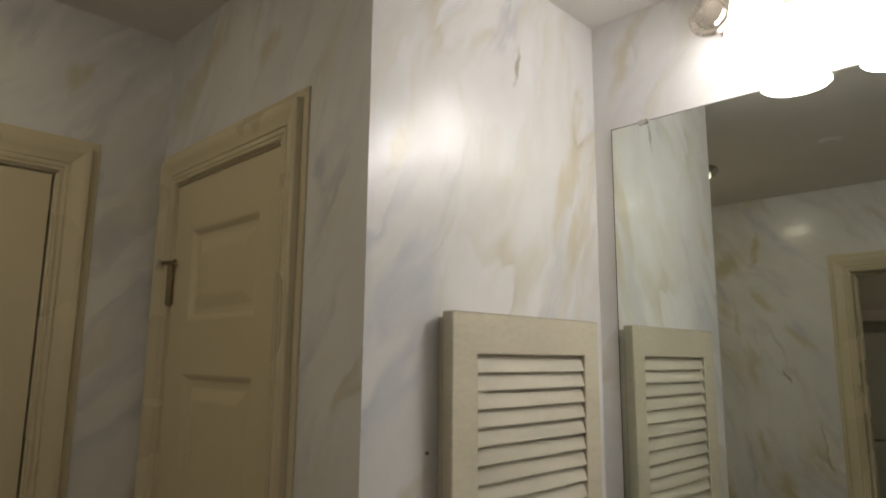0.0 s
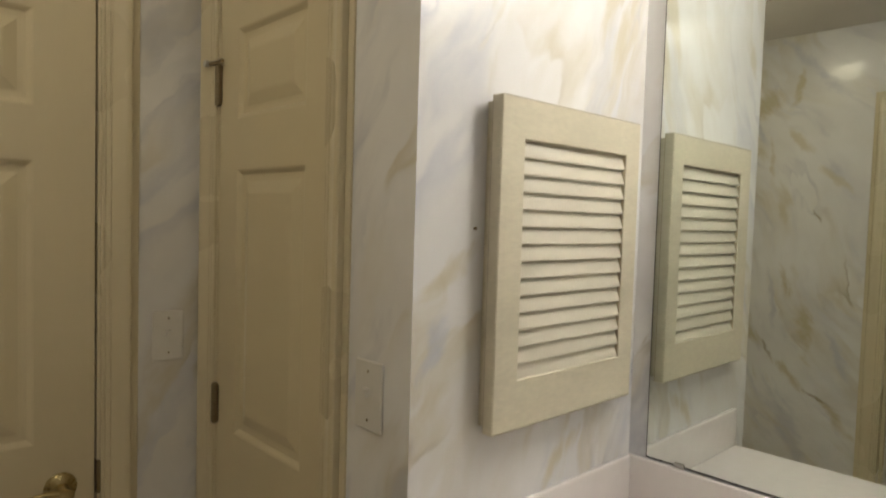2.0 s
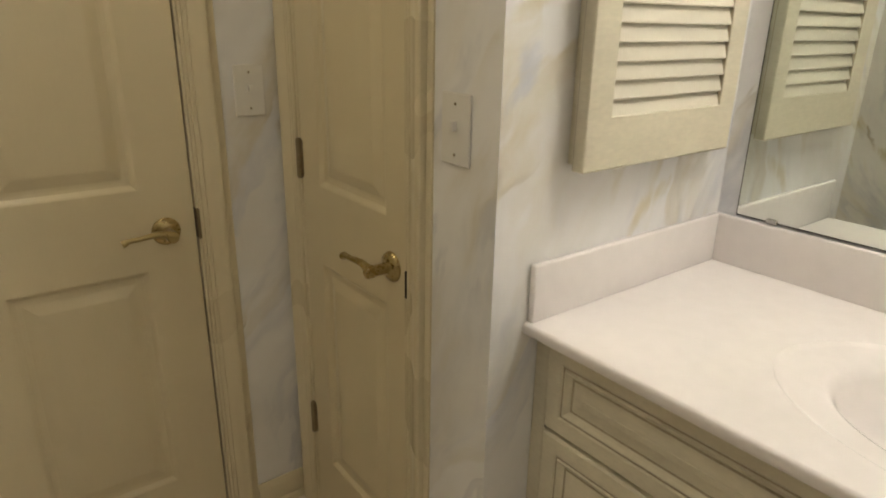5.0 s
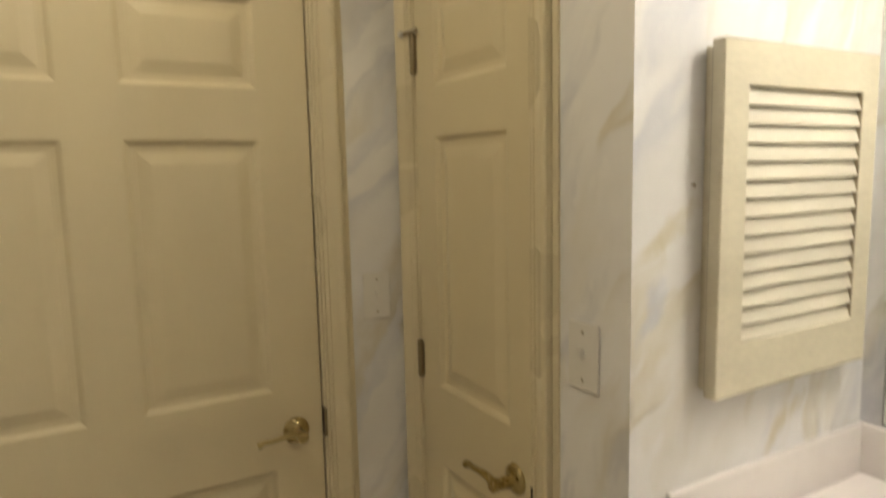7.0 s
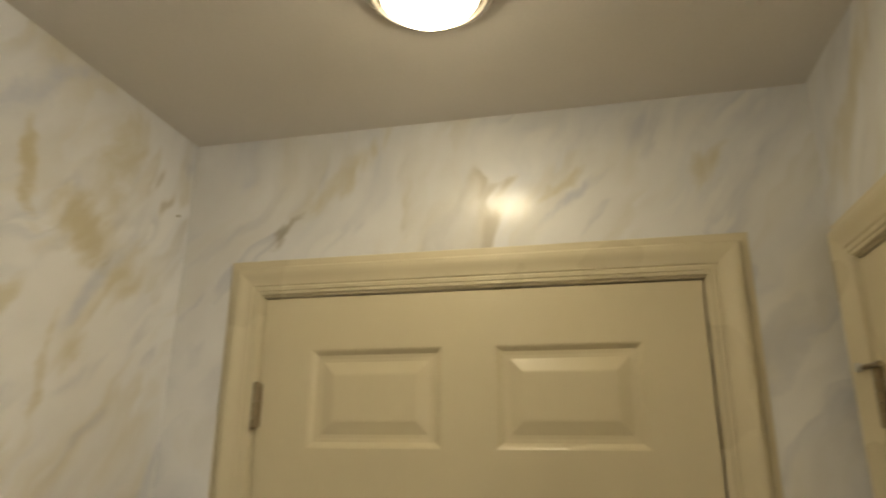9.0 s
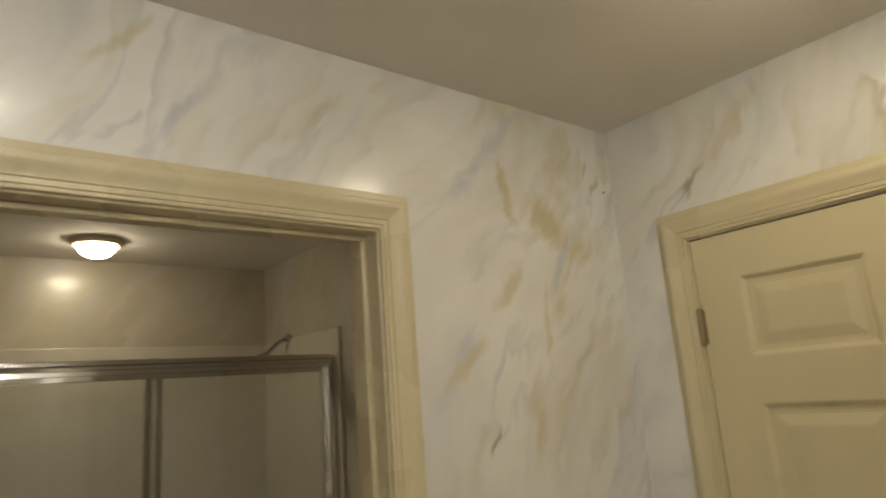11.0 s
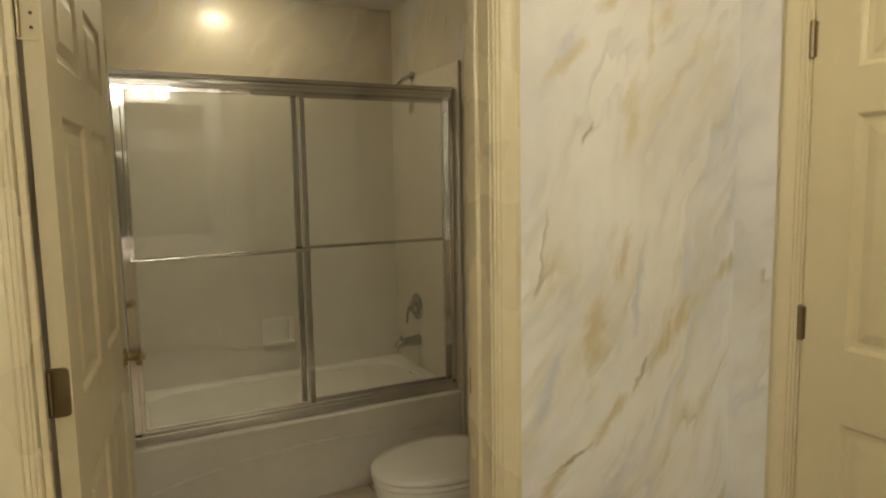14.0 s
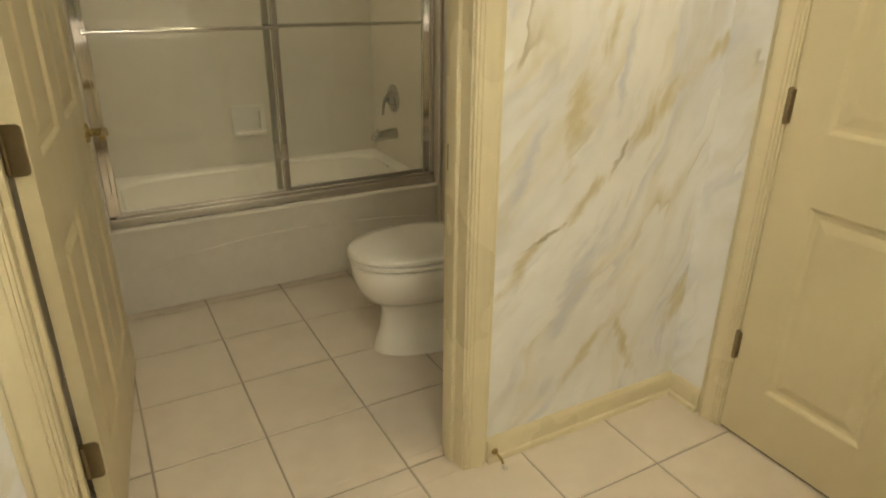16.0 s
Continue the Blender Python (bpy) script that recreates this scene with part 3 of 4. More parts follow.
# ---- louvred wall cabinet ----
def louvred_cabinet():
    y0, y1, z0, z1 = 0.729, 1.173, 1.140, 1.724
    c = thing("wall_cabinet", pose(XO, y0, z0, 0, 0, 90), "cream glazed wall cabinet with a louvred door", "cabinet")
    w, h = y1 - y0, z1 - z0
    part("body", boxes((0.009, w - 0.009, -0.018, -0.0005, 0.009, h - 0.009)), GLAZE, c)
    wx0, wx1, wz0, wz1 = 0.061, w - 0.050, 0.088, h - 0.069
    bm = bmesh.new()
    rings = []
    for ins, inner, y in ((0, 0, -0.020), (0, 0, -0.040), (0.002, 0, -0.042), (0, 1, -0.042), (0.0015, 1, -0.0405), (0.0015, 1, -0.020)):
        q = ((ins, ins), (w - ins, ins), (w - ins, h - ins), (ins, h - ins)) if not inner else ((wx0 + ins, wz0 + ins), (wx1 - ins, wz0 + ins), (wx1 - ins, wz1 - ins), (wx0 + ins, wz1 - ins))
        rings.append([bm.verts.new((x, y, z)) for x, z in q])
    for a, b in zip(rings, rings[1:] + rings[:1]):
        for k in range(4):
            bm.faces.new((a[k], a[(k + 1) % 4], b[(k + 1) % 4], b[k]))
    d = part("door", bm, GLAZE, c)
    # thin umber sheet between door and body
    part("seam_sheet", boxes((0.001, w - 0.001, -0.0222, -0.0182, 0.001, h - 0.001)), GLAZE_DARK, c)
    # thin umber strips along the door's top and bottom edges
    for z in (0.0, h):
        part("edge_line", boxes((0.002, w - 0.002, -0.0415, -0.0385, z - 0.0006, z + 0.0006)), GLAZE_DARK, d, "thin dark line along the door edge")
    for a in ((wx0, wx1, wz1 - 0.002, wz1 - 0.0008), (wx0 + 0.001, wx0 + 0.0022, wz0, wz1), (wx1 - 0.0022, wx1 - 0.001, wz0, wz1)):
        part("groove", boxes((a[0], a[1], -0.0402, -0.024, a[2], a[3])), GLAZE_DARK, d)
    n = 14
    pitch = (wz1 - wz0) / n
    me = finish(soft_box(wx0 - 0.002, wx1 + 0.002, -0.0182, 0.0182, -0.0028, 0.0028, 0.0024), "slat", SLAT, 30)
    for i in range(n):
        s = new("slat", me)
        s.parent = d
        s.matrix_basis = pose(0, -0.0318, wz0 + (i + 0.49) * pitch, 72)
    return c


louvred_cabinet()


# ---- vanity ----
VX0, VX1, VY = XO + 0.001, XE - 0.001, 0.661


def vanity_top():
    """Moulded top with an oval bowl sunk into it."""
    t = thing("vanity_countertop", pose(0, 0, 0), "white cultured-marble vanity top with a moulded bowl", "countertop")
    cx, cy, steps = -0.06, 0.94, 72
    bm = bmesh.new()
    x0, x1, y0, y1 = VX0, VX1, VY, YM - 0.001

    def border(ang):
        dx, dy = math.cos(ang), math.sin(ang)
        k = min((x1 - cx) / dx if dx > 1e-9 else 9e9, (x0 - cx) / dx if dx < -1e-9 else 9e9, (y1 - cy) / dy if dy > 1e-9 else 9e9, (y0 - cy) / dy if dy < -1e-9 else 9e9)
        return cx + k * dx, cy + k * dy
    corners = [math.atan2(y - cy, x - cx) for x in (x0, x1) for y in (y0, y1)]
    angs = sorted([2 * math.pi * i / steps - math.pi for i in range(steps)] + corners)
    rings = [[bm.verts.new((*border(a), ZV)) for a in angs]]
    for a, b, z in ((0.305, 0.218, 0.0), (0.300, 0.213, -0.0035), (0.292, 0.206, -0.0045), (0.232, 0.166, -0.010), (0.222, 0.158, -0.014), (0.212, 0.150, -0.026), (0.190, 0.134, -0.065), (0.150, 0.105, -0.105), (0.090, 0.064, -0.130), (0.024, 0.022, -0.136), (0.020, 0.02, -0.150)):
        ring = []
        for g in angs:
            r = 1 / math.sqrt((math.cos(g) / a) ** 2 + (math.sin(g) / b) ** 2)
            ring.append(bm.verts.new((cx + r * math.cos(g), cy + r * math.sin(g), ZV + z)))
        rings.append(ring)
    n = len(angs)
    for a, b in zip(rings, rings[1:]):
        for k in range(n):
            bm.faces.new((a[k], a[(k + 1) % n], b[(k + 1) % n], b[k]))
    bm.faces.new(rings[-1])
    me = bpy.data.meshes.new("slab")
    bm.to_mesh(me)
    bm.free()
    me.materials.append(COUNTER)
    me.shade_smooth()
    me.set_sharp_from_angle(angle=radians(35))
    s = new("bowl_and_deck", me)
    s.parent = t
    part("front_edge", loft([[(x, VY + 0.001 - o, ZV - h) for o, h in ((0, 0), (0.004, 0.0012), (0.0065, 0.004), (0.0075, 0.008), (0.0075, 0.019), (0.005, 0.022), (-0.03, 0.022), (-0.03, 0.0005))] for x in (VX0, VX1)]), COUNTER, t, "", 40)
    part("drain", lathe(((0, 0), (0.020, 0), (0.022, 0.003), (0.016, 0.004), (0.014, 0.002), (0, 0.002)), 24, pose(cx, cy, ZV - 0.137)), BRASS, t, "brass drain ring", 40)
    part("overflow", lathe(((0, 0), (0.009, 0), (0.010, 0.002), (0.006, 0.003), (0, 0.002)), 18, pose(cx, cy - 0.142, ZV - 0.05, -65)), BRASS, t, "brass overflow ring", 40)
    part("back_splash", soft_box(VX0, VX1, YM - 0.014, YM - 0.0005, ZV - 0.001, 0.981, 0.005, 3), COUNTER, t, "", 40)
    part("side_splash", soft_box(XO + 0.0005, XO + 0.015, VY + 0.002, YM - 0.013, ZV - 0.001, 0.981, 0.005, 3), COUNTER, t, "", 40)
    return cx, cy


SINK = vanity_top()


def front_panel(parent, name, x0, x1, z0, z1, y):
    """A drawer front or door with a raised field and dark-glazed grooves."""
    bm = bmesh.new()
    rings = []
    for inset, d in ((0, 0.0), (0, -0.014), (0.004, -0.018), (0.034, -0.018), (0.037, -0.0155), (0.041, -0.0155), (0.044, -0.018), (0.050, -0.013), (0.055, -0.010), (0.060, -0.010), (0.085, -0.0155), (0.087, -0.0165)):
        inset = min(inset, 0.47 * min(x1 - x0, z1 - z0))
        rings.append([bm.verts.new((x, y + d, z)) for x, z in ((x0 + inset, z0 + inset), (x1 - inset, z0 + inset), (x1 - inset, z1 - inset), (x0 + inset, z1 - inset))])
    for a, b in zip(rings, rings[1:]):
        for k in range(4):
            bm.faces.new((a[k], a[(k + 1) % 4], b[(k + 1) % 4], b[k]))
    bm.faces.new(rings[-1])
    p = plain_part(name, bm, GLAZE, parent)
    for inset, d, hw in ((0.039, -0.0148, 0.0016), (0.0575, -0.0093, 0.0022)):
        g = bmesh.new()
        xa, xb, za, zb = x0 + inset, x1 - inset, z0 + inset, z1 - inset
        yy = (y + d - 0.0012, y + d + 0.001)
        for q in ((xa - hw, xb + hw, za - hw, za + hw), (xa - hw, xb + hw, zb - hw, zb + hw), (xa - hw, xa + hw, za + hw, zb - hw), (xb - hw, xb + hw, za + hw, zb - hw)):
            box(g, q[0], q[1], yy[0], yy[1], q[2], q[3])
        part("glaze_groove", g, GLAZE_DARK, p, "dark umber glaze line")


def vanity_cabinet():
    c = thing("vanity_cabinet", pose(0, 0, 0), "cream glazed vanity cabinet with raised-panel fronts", "cabinet")
    y = 0.704
    part("body", boxes((VX0, VX1, y, y + 0.02, 0.10, ZV - 0.0235), (VX0, VX0 + 0.018, y + 0.02, YM - 0.001, 0.10, ZV - 0.0235), (VX1 - 0.018, VX1, y + 0.02, YM - 0.001, 0.10, ZV - 0.0235), (VX0 + 0.018, VX1 - 0.018, y + 0.02, YM - 0.001, 0.10, 0.118)), GLAZE, c)
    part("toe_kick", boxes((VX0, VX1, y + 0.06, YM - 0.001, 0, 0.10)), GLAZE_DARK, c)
    part("filler", soft_box(VX0, XO + 0.034, y - 0.010, y, 0.10, ZV - 0.024, 0.002), GLAZE, c)
    edges = (XO + 0.038, -0.06, 0.52, XE - 0.01)
    for a, b in zip(edges, edges[1:]):
        front_panel(c, "drawer_front", a, b - 0.004, 0.664, ZV - 0.028, y)
    for a, b in zip(edges, edges[1:]):
        front_panel(c, "cabinet_door", a, b - 0.004, 0.125, 0.655, y)


vanity_cabinet()


def faucet():
    cx, cy = SINK
    f = thing("faucet", pose(cx, YM - 0.085, ZV), "polished brass widespread basin faucet", "faucet")
    part("spout", tube([(0, -0.0 - 0.14 * k, 0.02 + 0.085 * math.sin(k * 2.4)) for k in (0, 0.08, 0.2, 0.35, 0.5, 0.65, 0.8, 0.9, 1)], (0.016, 0.015, 0.013, 0.012, 0.011, 0.011, 0.011, 0.011, 0.010), 16), BRASS, f, "", 50)
    part("spout_base", lathe(((0, 0), (0.026, 0), (0.025, 0.008), (0.018, 0.014), (0.016, 0.03), (0, 0.03)), 24), BRASS, f, "", 40)
    for x in (-0.085, 0.085):
        h = part("handle", lathe(((0, 0), (0.025, 0), (0.024, 0.008), (0.016, 0.015), (0.013, 0.030), (0.015, 0.036), (0.012, 0.044), (0, 0.046)), 24, pose(x, 0, 0)), BRASS, f, "", 40)
        part("lever", tube(((x, 0, 0.037), (x + (0.03 if x > 0 else -0.03), -0.01, 0.042), (x + (0.05 if x > 0 else -0.05), -0.016, 0.046)), (0.006, 0.005, 0.0065), 10), BRASS, h, "", 40)


faucet()

# ---- mirror ----
mir = thing("mirror", pose(0, 0, 0), "large frameless wall mirror over the vanity", "mirror")
part("glass", boxes((-0.643, XE - 0.02, YM - 0.007, YM - 0.002, 0.988, 2.168)), MIRROR, mir)
part("edge", boxes((-0.6455, XE - 0.0185, YM - 0.0055, YM - 0.0005, 0.9845, 2.1705)), DARK, mir, "dark polished mirror edge")
for x, z, s in ((-0.565, 0.986, 1), (0.60, 0.986, 1), (-0.565, 2.170, -1), (0.60, 2.170, -1)):
    part("clip", soft_box(x - 0.012, x + 0.012, YM - 0.011, YM - 0.0005, z - 0.004 if s > 0 else z - 0.008, z + 0.008 if s > 0 else z + 0.004, 0.003), CHROME, mir, "small chrome mirror clip")


# ---- lamps ----
def vanity_light():
    y, z = YM - 0.115, 2.345
    v = thing("vanity_light", pose(0, 0, 0), "brushed nickel three-shade vanity light, lit", "wall lamp")
    xs = (-0.282, -0.102, 0.078)
    bar = [(xs[0] - 0.116, 0.018), (xs[0] - 0.116, 0.030), (xs[0] - 0.108, 0.034), (xs[0] - 0.098, 0.026), (xs[0] - 0.086, 0.022)]
    prof = [(0, xs[0] - 0.121)] + [(r, x) for x, r in bar]
    prof += [(r, 2 * xs[1] - x) for x, r in reversed(bar)] + [(0, 2 * xs[1] - xs[0] + 0.121)]
    part("bar", lathe(prof, 28, Matrix.Translation((0, YM - 0.042, z)) @ pose(0, 0, 0, 0, 90, 0)), NICKEL, v, "", 35)
    part("end_cup", lathe(((0.020, 0), (0.040, 0.004), (0.046, 0.012), (0.040, 0.018), (0.030, 0.016), (0.026, 0.022), (0, 0.024)), 28, pose(xs[0] - 0.094, YM - 0.062, z - 0.020, 90)), NICKEL, v, "", 35)
    part("back_plate", soft_box(xs[0] - 0.10, xs[2] + 0.10, YM - 0.022, YM - 0.0005, z - 0.045, z + 0.045, 0.008, 3), NICKEL, v, "", 35)
    for x in xs:
        part("arm", tube(((x, YM - 0.045, z), (x, YM - 0.08, z + 0.012), (x, y, z + 0.004), (x, y, z - 0.01)), (0.010, 0.009, 0.009, 0.009), 12), NICKEL, v, "", 50)
        part("cap", lathe(((0, 0.012), (0.026, 0.012), (0.034, 0.0), (0.036, -0.012), (0, -0.012)), 28, pose(x, y, z)), NICKEL, v, "", 40)
        part("shade", lathe(((0.031, -0.010), (0.037, -0.022), (0.042, -0.050), (0.049, -0.085), (0.057, -0.115), (0.066, -0.138), (0.064, -0.140), (0.054, -0.115), (0.046, -0.085), (0.039, -0.050), (0.033, -0.020), (0, -0.016)), 36, pose(x, y, z)), VANITY_GLOW, v, "glowing frosted glass bell shade", 60)


vanity_light()


def dome_light(name, x, y, r, drop, glow, ring, label):
    d = thing(name, pose(x, y, ZC), label, "ceiling lamp")
    part("pan", lathe(((0, -0.0005), (r, -0.0005), (r + 0.002, -0.010), (r - 0.006, -0.022), (r - 0.016, -0.026), (r - 0.020, -0.020), (0, -0.018)), 56), ring, d, "", 30)
    k = r - 0.028
    part("dome", lathe([(k * math.cos(a), -0.020 - drop * math.sin(a)) for a in (math.pi / 2 * i / 14 for i in range(14))] + [(0, -0.020 - drop)], 56), glow, d, "glowing frosted glass dome", 60)


dome_light("ceiling_light", -1.040, -0.096, 0.110, 0.045, DOME_GLOW, NICKEL, "round flush ceiling light with a frosted dome, lit")
dome_light("bath_light", -0.43, -2.68, 0.105, 0.060, BATH_GLOW, CREAM, "small round flush shower light, lit")

dome_light("entry_ceiling_light", 0.06, -0.305, 0.110, 0.045, ENTRY_GLOW, NICKEL, "round flush ceiling light before the bath doorway, lit")

cover = thing("sprinkler_cover", pose(-0.50, -0.05, ZC), "flat round white sprinkler cover on the ceiling", "sprinkler")
part("ring", lathe(((0.044, -0.0005), (0.046, -0.003), (0.040, -0.006), (0.036, -0.003), (0.036, -0.0005)), 32), PLATE, cover, "", 40)
part("disc", lathe(((0, -0.011), (0.033, -0.011), (0.035, -0.009), (0.033, -0.0005), (0, -0.0005)), 32), PLATE, cover, "", 40)


# ---- bath: tub, surround, sliding doors ----
def bathtub():
    t = thing("bathtub", pose(0, 0, 0), "white enamelled alcove bathtub with a moulded apron", "bathtub")
    x0, x1, y0, y1, zr = BW + 0.001, TE - 0.001, BS + 0.001, TF, 0.388

    def oval(ins, z, p=4.0):
        cx, cy = (x0 + x1) / 2, (y0 + y1) / 2
        a, b = (x1 - x0) / 2 - ins, (y1 - y0) / 2 - ins * 0.9
        out = []
        for i in range(64):
            g = 2 * math.pi * i / 64
            c, s = math.cos(g), math.sin(g)
            out.append((cx + a * math.copysign(abs(c) ** (2 / p), c), cy + b * math.copysign(abs(s) ** (2 / p), s), z))
        return out
    part("basin", loft([oval(0.0, zr - 0.015, 40), oval(0.0, zr, 40), oval(0.075, zr, 7), oval(0.085, zr - 0.006, 6), oval(0.095, zr - 0.03, 5), oval(0.12, 0.22, 4), oval(0.16, 0.09, 4), oval(0.22, 0.06, 3.5)]), TUBWHITE, t, "", 50)
    n = 24
    rows = []
    for h, o in ((0.0, 0.0), (0.055, 0.0), (0.065, 0.004), (0.345, 0.004), (0.362, 0.014), (0.380, 0.018), (0.390, 0.010), (0.390, -0.03)):
        rows.append([(x0 + (x1 - x0) * i / n, TF + o, h) for i in range(n + 1)])
    bm = bmesh.new()
    vs = [[bm.verts.new(p) for p in r] for r in rows]
    for a, b in zip(vs, vs[1:]):
        for i in range(n):
            bm.faces.new((a[i], a[i + 1], b[i + 1], b[i]))
    part("apron", bm, TUBWHITE, t, "", 45)
    arc = []
    for i in range(25):
        k = i / 24
        x = x0 + 0.06 + (x1 - x0 - 0.12) * k
        arc.append((x, TF + 0.004, 0.265 - 0.085 * (2 * k - 1) ** 2 * (1 if k > 0.5 else 0.6)))
    part("apron_crease", tube(arc, [0.004] * 25, 8), TUBWHITE, t, "", 60)


bathtub()
sur = thing("tub_surround", pose(0, 0, 0), "white tub surround panels on three walls", "tub surround", kind="structure")
ZT = 2.02
part("back_panel", soft_box(BW + 0.006, TE - 0.006, BS + 0.0005, BS + 0.012, 0.3865, ZT, 0.003), SURROUND, sur)
part("side_panel", soft_box(BW + 0.0005, BW + 0.012, BS + 0.012, TF + 0.03, 0.3865, ZT, 0.003), SURROUND, sur)
part("side_panel", soft_box(TE - 0.012, TE - 0.0005, BS + 0.012, TF + 0.02, 0.3865, ZT, 0.003), SURROUND, sur)
part("trim_bead", soft_box(BW + 0.0005, BW + 0.016, TF + 0.03, TF + 0.045, 0, ZT, 0.004), SURROUND, sur)

soap = thing("soap_dish", pose(-0.615, BS + 0.012, 0.625), "white ceramic soap dish set in the surround", "soap dish")
part("frame", boxes((-0.088, 0.088, 0, 0.024, 0.050, 0.078), (-0.088, 0.088, 0, 0.024, -0.078, -0.055), (-0.088, -0.060, 0, 0.024, -0.055, 0.050), (0.060, 0.088, 0, 0.024, -0.055, 0.050)), TUBWHITE, soap)
part("tray", soft_box(-0.080, 0.080, 0.0, 0.075, -0.070, -0.050, 0.006), TUBWHITE, soap, "", 40)
part("recess", boxes((-0.060, 0.060, 0.0005, 0.002, -0.05, 0.05)), TUBWHITE, soap)


def shower_doors():
    y = TF - 0.035
    x0, x1, z0, z1 = BW + 0.014, TE - 0.014, 0.390, 1.900
    s = thing("shower_enclosure", pose(0, 0, 0), "polished aluminium sliding shower doors with clear glass", "shower door")
    prof = [(y - 0.030, z1 - 0.056), (y - 0.030, z1)]
    for top, low, out, tilt in ((z1, z1 - 0.019, 0.0340, 0.0003), (z1 - 0.021, z1 - 0.035, 0.0290, -0.0015), (z1 - 0.037, z1 - 0.056, 0.0345, 0.0003)):
        prof += [(y + out - 0.0015, top), (y + out, top - 0.0015), (y + out + tilt, low + 0.0015), (y + out - 0.0015, low)]
    part("header", loft([[(x, yy, zz) for yy, zz in prof] for x in (x0, x1)]), SATIN_ALU, s, "", 20)
    part("bottom_track", soft_box(x0, x1, y - 0.030, y + 0.030, z0, z0 + 0.040, 0.006, 3), DULL_ALU, s, "", 40)
    part("track_lip", soft_box(x0, x1, y + 0.020, y + 0.028, z0 + 0.038, z0 + 0.056, 0.003, 3), DULL_ALU, s, "", 40)
    part("side_jamb", soft_box(x0, x0 + 0.030, y - 0.028, y + 0.028, z0 + 0.03, z1 - 0.05, 0.003), ALU, s)
    part("side_jamb", soft_box(x1 - 0.030, x1, y - 0.028, y + 0.028, z0 + 0.03, z1 - 0.05, 0.003), ALU, s)
    xm = -0.585
    for a, b, yy in ((xm - 0.025, x1 - 0.020, y + 0.014), (x0 + 0.024, xm + 0.032, y - 0.014)):
        p = part("sliding_panel", soft_box(a, a + 0.027, yy - 0.009, yy + 0.009, z0 + 0.046, z1 - 0.045, 0.003), ALU, s)
        part("stile", soft_box(b - 0.027, b, yy - 0.009, yy + 0.009, z0 + 0.046, z1 - 0.045, 0.003), ALU, p)
        part("rail", soft_box(a, b, yy - 0.0085, yy + 0.0085, z1 - 0.075, z1 - 0.045, 0.003), ALU, p)
        part("rail", soft_box(a, b, yy - 0.0085, yy + 0.0085, z0 + 0.046, z0 + 0.068, 0.003), DULL_ALU, p)
        if yy < y:
            part("gasket", boxes((a - 0.006, a - 0.0005, yy - 0.006, yy + 0.010, z0 + 0.05, z1 - 0.055)), DARK, p, "dark rubber gasket")
        g = part("pane", boxes((a + 0.020, b - 0.020, yy - 0.0025, yy + 0.0025, z0 + 0.066, z1 - 0.073)), GLASS, p, "clear glass pane")
        g.visible_shadow = False
        yb = yy + 0.034 if yy > y else yy - 0.034
        part("towel_bar", tube(((a + 0.010, yb, 1.157), (b - 0.010, yb, 1.157)), (0.0085, 0.0085), 16), ALU, p, "slim chrome towel bar", 50)
        for xx in (a + 0.011, b - 0.011):
            part("bar_post", tube(((xx, yy, 1.157), (xx, yb, 1.157)), (0.008, 0.008), 12), CHROME, p, "", 50)


shower_doors()


def wall_fittings():
    xw = BW + 0.012
    v = thing("shower_valve", pose(xw, -2.79, 0.735), "chrome round shower valve with lever", "tap")
    part("escutcheon", lathe(((0, 0), (0.075, 0), (0.074, 0.004), (0.062, 0.011), (0.035, 0.015), (0.030, 0.028), (0.026, 0.040), (0, 0.042)), 40, pose(0, 0, 0, 0, 90)), CHROME, v, "", 35)
    part("lever", tube(((0.040, 0, 0), (0.055, 0, -0.004), (0.064, 0.004, -0.04), (0.070, 0.006, -0.085)), (0.012, 0.010, 0.008, 0.008), 12), CHROME, v, "", 50)
    s = thing("tub_spout", pose(xw, -2.77, 0.545), "chrome tub spout over the bathtub rim", "tap")
    part("body", tube(((0, 0, 0), (0.02, 0, 0), (0.09, 0, -0.004), (0.125, 0, -0.014), (0.138, 0, -0.030)), (0.033, 0.030, 0.027, 0.025, 0.020), 20), CHROME, s, "", 50)
    part("diverter", tube(((0.112, 0, 0.016), (0.112, 0.0005, 0.034)), (0.005, 0.008), 10), CHROME, s, "", 40)
    o = thing("overflow_plate", pose(BW + 0.088, -2.73, 0.345), "chrome tub overflow plate", "overflow")
    part("plate", lathe(((0, 0), (0.036, 0), (0.035, 0.006), (0.020, 0.011), (0, 0.012)), 28, pose(0, 0, 0, 0, 80)), CHROME, o, "", 40)
    h = thing("wall_shower", pose(xw, -2.79, 2.02), "chrome shower head on a bent arm", "shower head")
    part("flange", lathe(((0, 0), (0.028, 0), (0.026, 0.006), (0.012, 0.010), (0, 0.010)), 24, pose(0, 0, 0, 0, 90)), CHROME, h, "", 40)
    part("arm", tube(((0, 0, 0), (0.022, 0, -0.003), (0.060, 0, -0.026), (0.100, 0, -0.062)), (0.011, 0.011, 0.011, 0.011), 14), CHROME, h, "", 50)
    part("head", lathe(((0.010, 0), (0.013, 0.012), (0.018, 0.03), (0.034, 0.052), (0.036, 0.060), (0, 0.062)), 24, pose(0.096, 0, -0.058, 0, 138)), CHROME, h, "", 40)


wall_fittings()


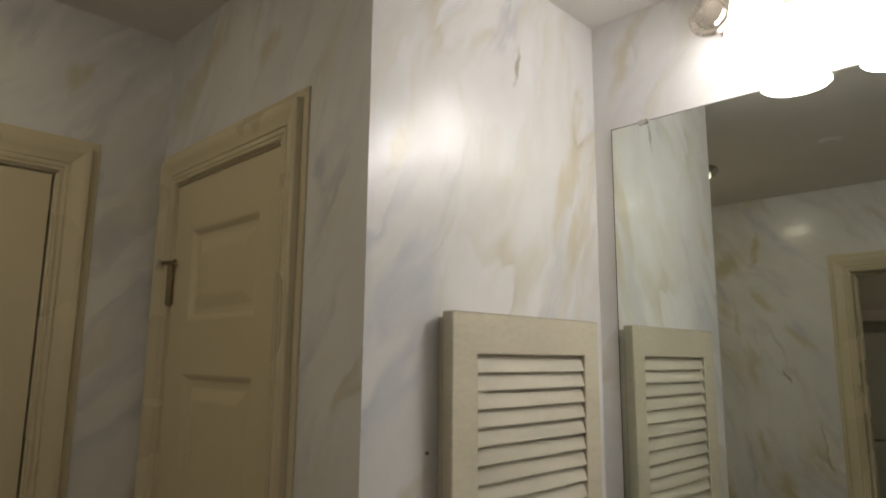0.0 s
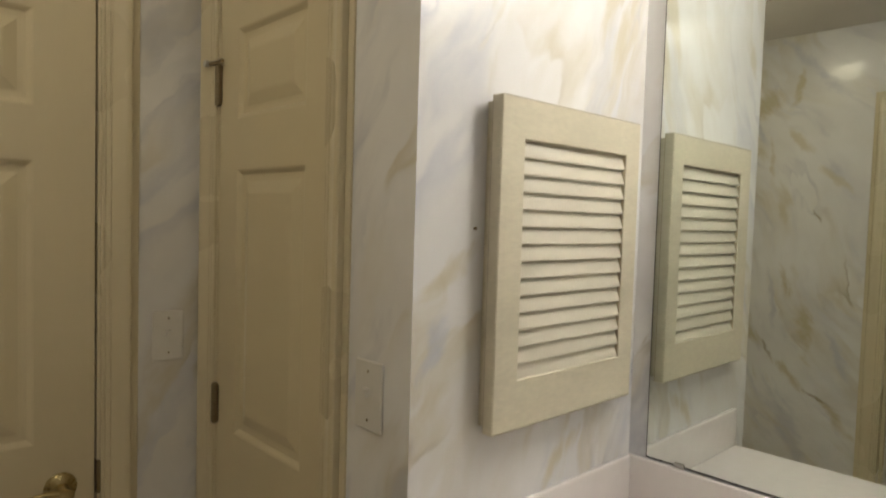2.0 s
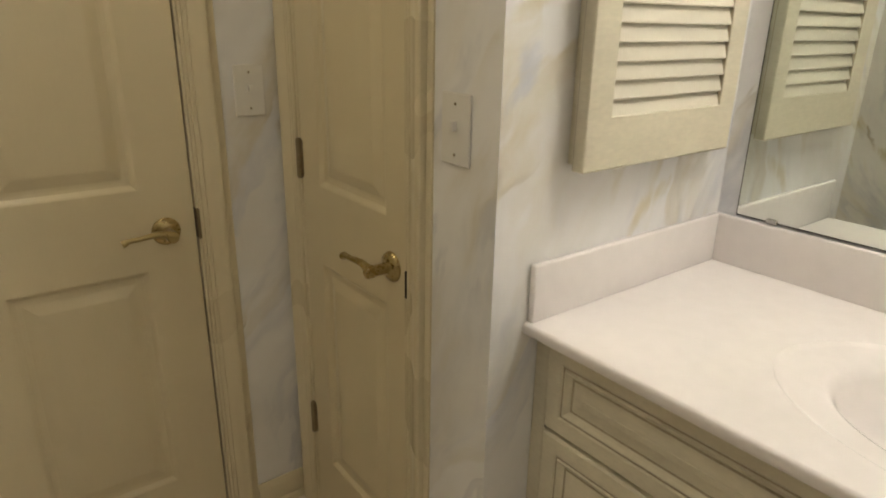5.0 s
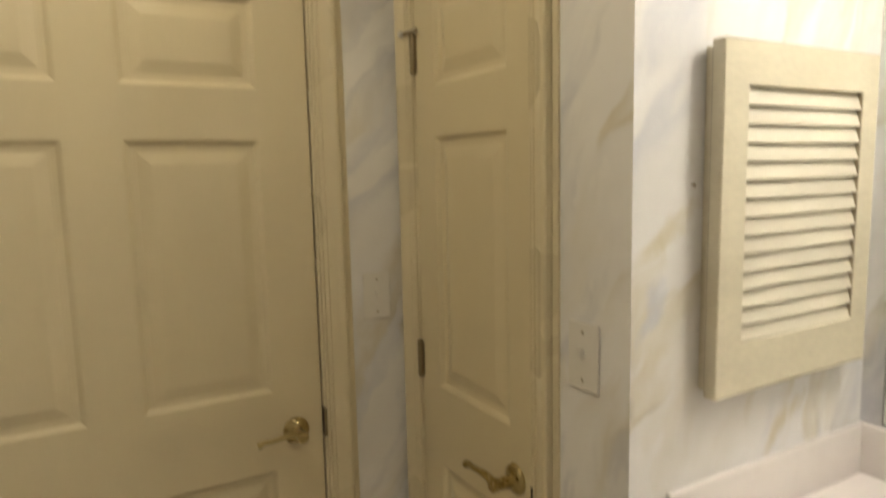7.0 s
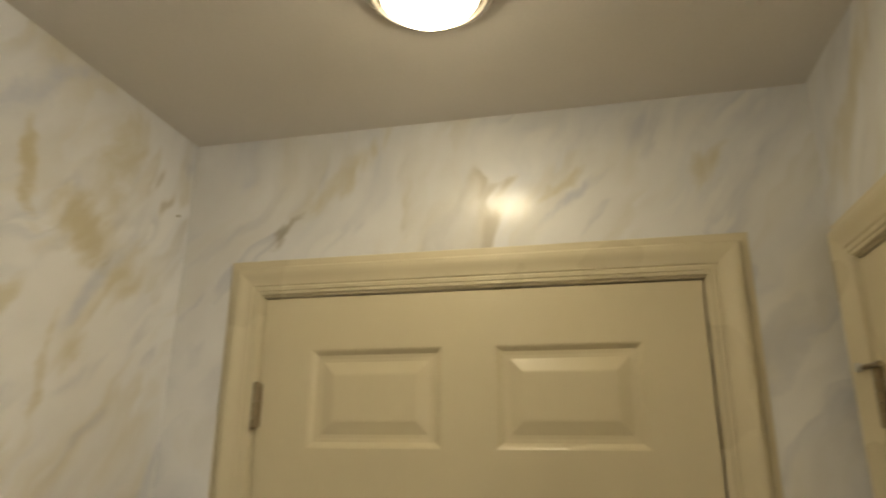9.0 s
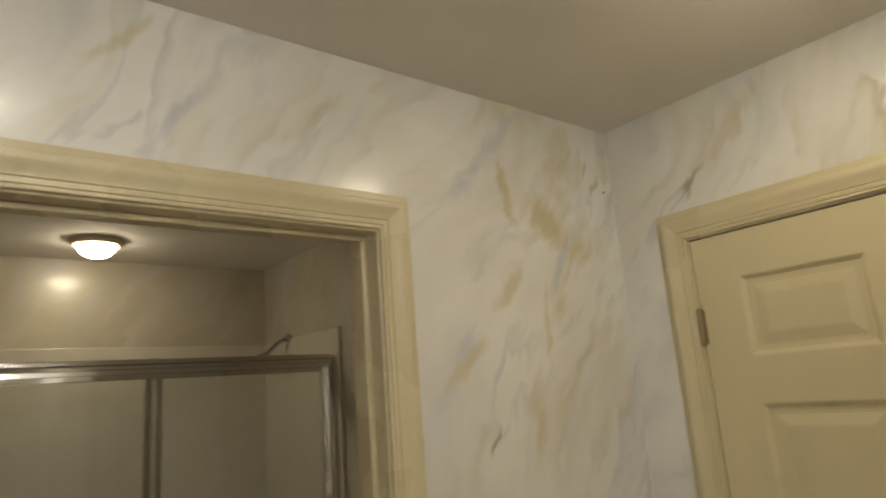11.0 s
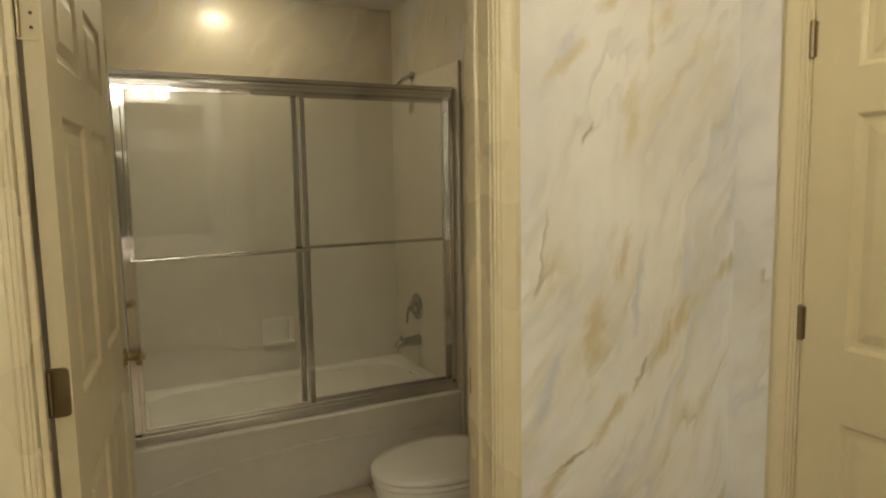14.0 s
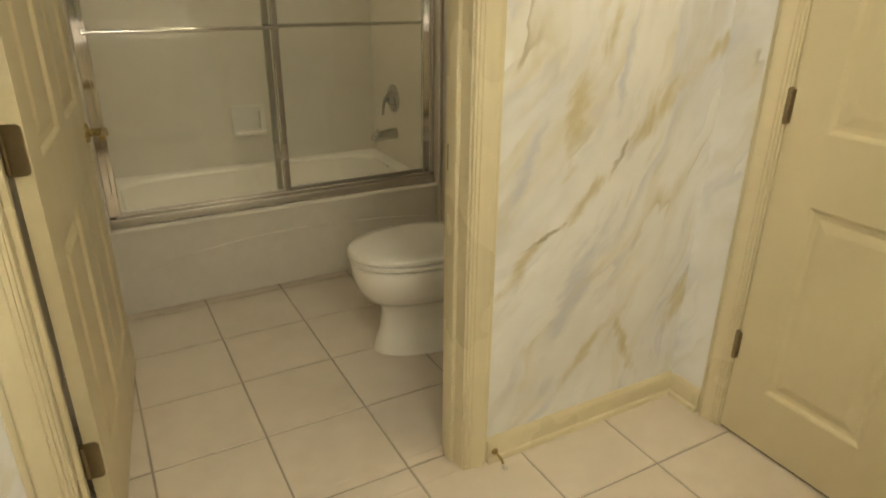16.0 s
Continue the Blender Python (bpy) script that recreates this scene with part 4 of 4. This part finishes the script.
# ---- toilet ----
def toilet():
    t = thing("toilet", pose(-0.60, -1.550, 0), "white porcelain toilet with closed lid", "toilet")

    def egg(x_front, x_back, half, z, n=40, bias=0.56):
        cx = x_back + (x_front - x_back) * (1 - bias)
        out = []
        for i in range(n):
            a = 2 * math.pi * i / n
            c, s = math.cos(a), math.sin(a)
            rx = (x_front - cx) if c > 0 else (cx - x_back)
            out.append((cx + rx * c, half * math.copysign(abs(s) ** 0.9, s), z))
        return out
    part("bowl", loft([egg(-0.080, -0.66, 0.136, 0.000), egg(-0.086, -0.66, 0.130, 0.026), egg(-0.106, -0.62, 0.096, 0.093), egg(-0.116, -0.60, 0.086, 0.164), egg(-0.108, -0.58, 0.092, 0.195), egg(-0.080, -0.56, 0.122, 0.215), egg(-0.048, -0.55, 0.150, 0.241), egg(-0.024, -0.54, 0.169, 0.277),
                       egg(-0.011, -0.53, 0.179, 0.324), egg(-0.005, -0.53, 0.184, 0.371), egg(-0.010, -0.53, 0.180, 0.383)]), PORCELAIN, t, "", 70)
    part("seat", loft([egg(-0.006, -0.50, 0.183, 0.387), egg(0.002, -0.50, 0.189, 0.391), egg(0.002, -0.50, 0.189, 0.404), egg(-0.005, -0.50, 0.184, 0.408)]), PORCELAIN, t, "", 50)
    part("lid", loft([egg(-0.005, -0.50, 0.184, 0.412), egg(0.004, -0.50, 0.191, 0.416), egg(0.004, -0.50, 0.191, 0.425), egg(-0.006, -0.495, 0.182, 0.433), egg(-0.05, -0.46, 0.145, 0.438), egg(-0.15, -0.38, 0.07, 0.440)]), PORCELAIN, t, "", 60)
    part("hinge_block", soft_box(-0.545, -0.495, -0.09, 0.09, 0.372, 0.408, 0.006), PORCELAIN, t)
    part("tank", soft_box(-0.745, -0.555, -0.22, 0.22, 0.365, 0.72, 0.02, 3), PORCELAIN, t, "", 40)
    part("tank_lid", soft_box(-0.750, -0.545, -0.23, 0.23, 0.722, 0.752, 0.010, 3), PORCELAIN, t, "", 40)
    part("flush_lever", tube(((-0.553, -0.15, 0.66), (-0.535, -0.15, 0.66), (-0.530, -0.09, 0.655)), (0.007, 0.006, 0.006), 10), CHROME, t, "chrome flush lever", 50)


toilet()

# small nail-shaped brass studs, added in place of nicks in the painted walls
def wall_nick(m):
    solid("wall_nick", lathe(((0, 0), (0.002, 0), (0.002, 0.003), (0.0032, 0.003), (0.003, 0.005), (0, 0.005)), 10), OLDBRASS, "small brass stud standing in for a nick in the painted wall", "nail", group="nails in the walls", smooth=40).matrix_basis = m


wall_nick(pose(XO, 0.712, 1.496, 0, 90))
wall_nick(pose(-1.455, YS, 2.24, -90))


# ---- floor tiles ----
PITCH, GX, GY = 0.339, -0.508, -0.553


def tile_mesh(w, d):
    bm = bmesh.new()
    rings = []
    for ins, z in ((0, -0.004), (0, -0.0015), (0.002, 0.0)):
        rings.append([bm.verts.new((x, y, z)) for x, y in ((ins, ins), (w - ins, ins), (w - ins, d - ins), (ins, d - ins))])
    for a, b in zip(rings, rings[1:]):
        for k in range(4):
            bm.faces.new((a[k], a[(k + 1) % 4], b[(k + 1) % 4], b[k]))
    bm.faces.new(rings[-1])
    me = bpy.data.meshes.new("floor_tile")
    bm.to_mesh(me)
    bm.free()
    me.materials.append(TILE)
    return me


def tile_area(x0, x1, y0, y1, cache={}):
    g = 0.0034
    for i in range(-6, 8):
        for j in range(-12, 8):
            a, b = max(x0, GX + i * PITCH + g), min(x1, GX + (i + 1) * PITCH - g)
            c, d = max(y0, GY + j * PITCH + g), min(y1, GY + (j + 1) * PITCH - g)
            if b - a < 0.01 or d - c < 0.01:
                continue
            key = (round(b - a, 4), round(d - c, 4))
            if key not in cache:
                cache[key] = tile_mesh(*key)
            o = new("floor_tile", cache[key])
            o.parent = floor
            o.location = (a, c, 0)


tile_area(XW, XE, YS, YC)
tile_area(XO, XE, YC, YM)
tile_area(XW, XO - T, YC + T, YM)
tile_area(BW, BE, TF, YS - T)
tile_area(DB[0] - J, DB[1] + J, YS - T, YS)
tile_area(D2[0] - J, D2[1] + J, YC, YC + T)
tile_area(XW - 0.4, XW, D1[0] - J, D1[1] + J)
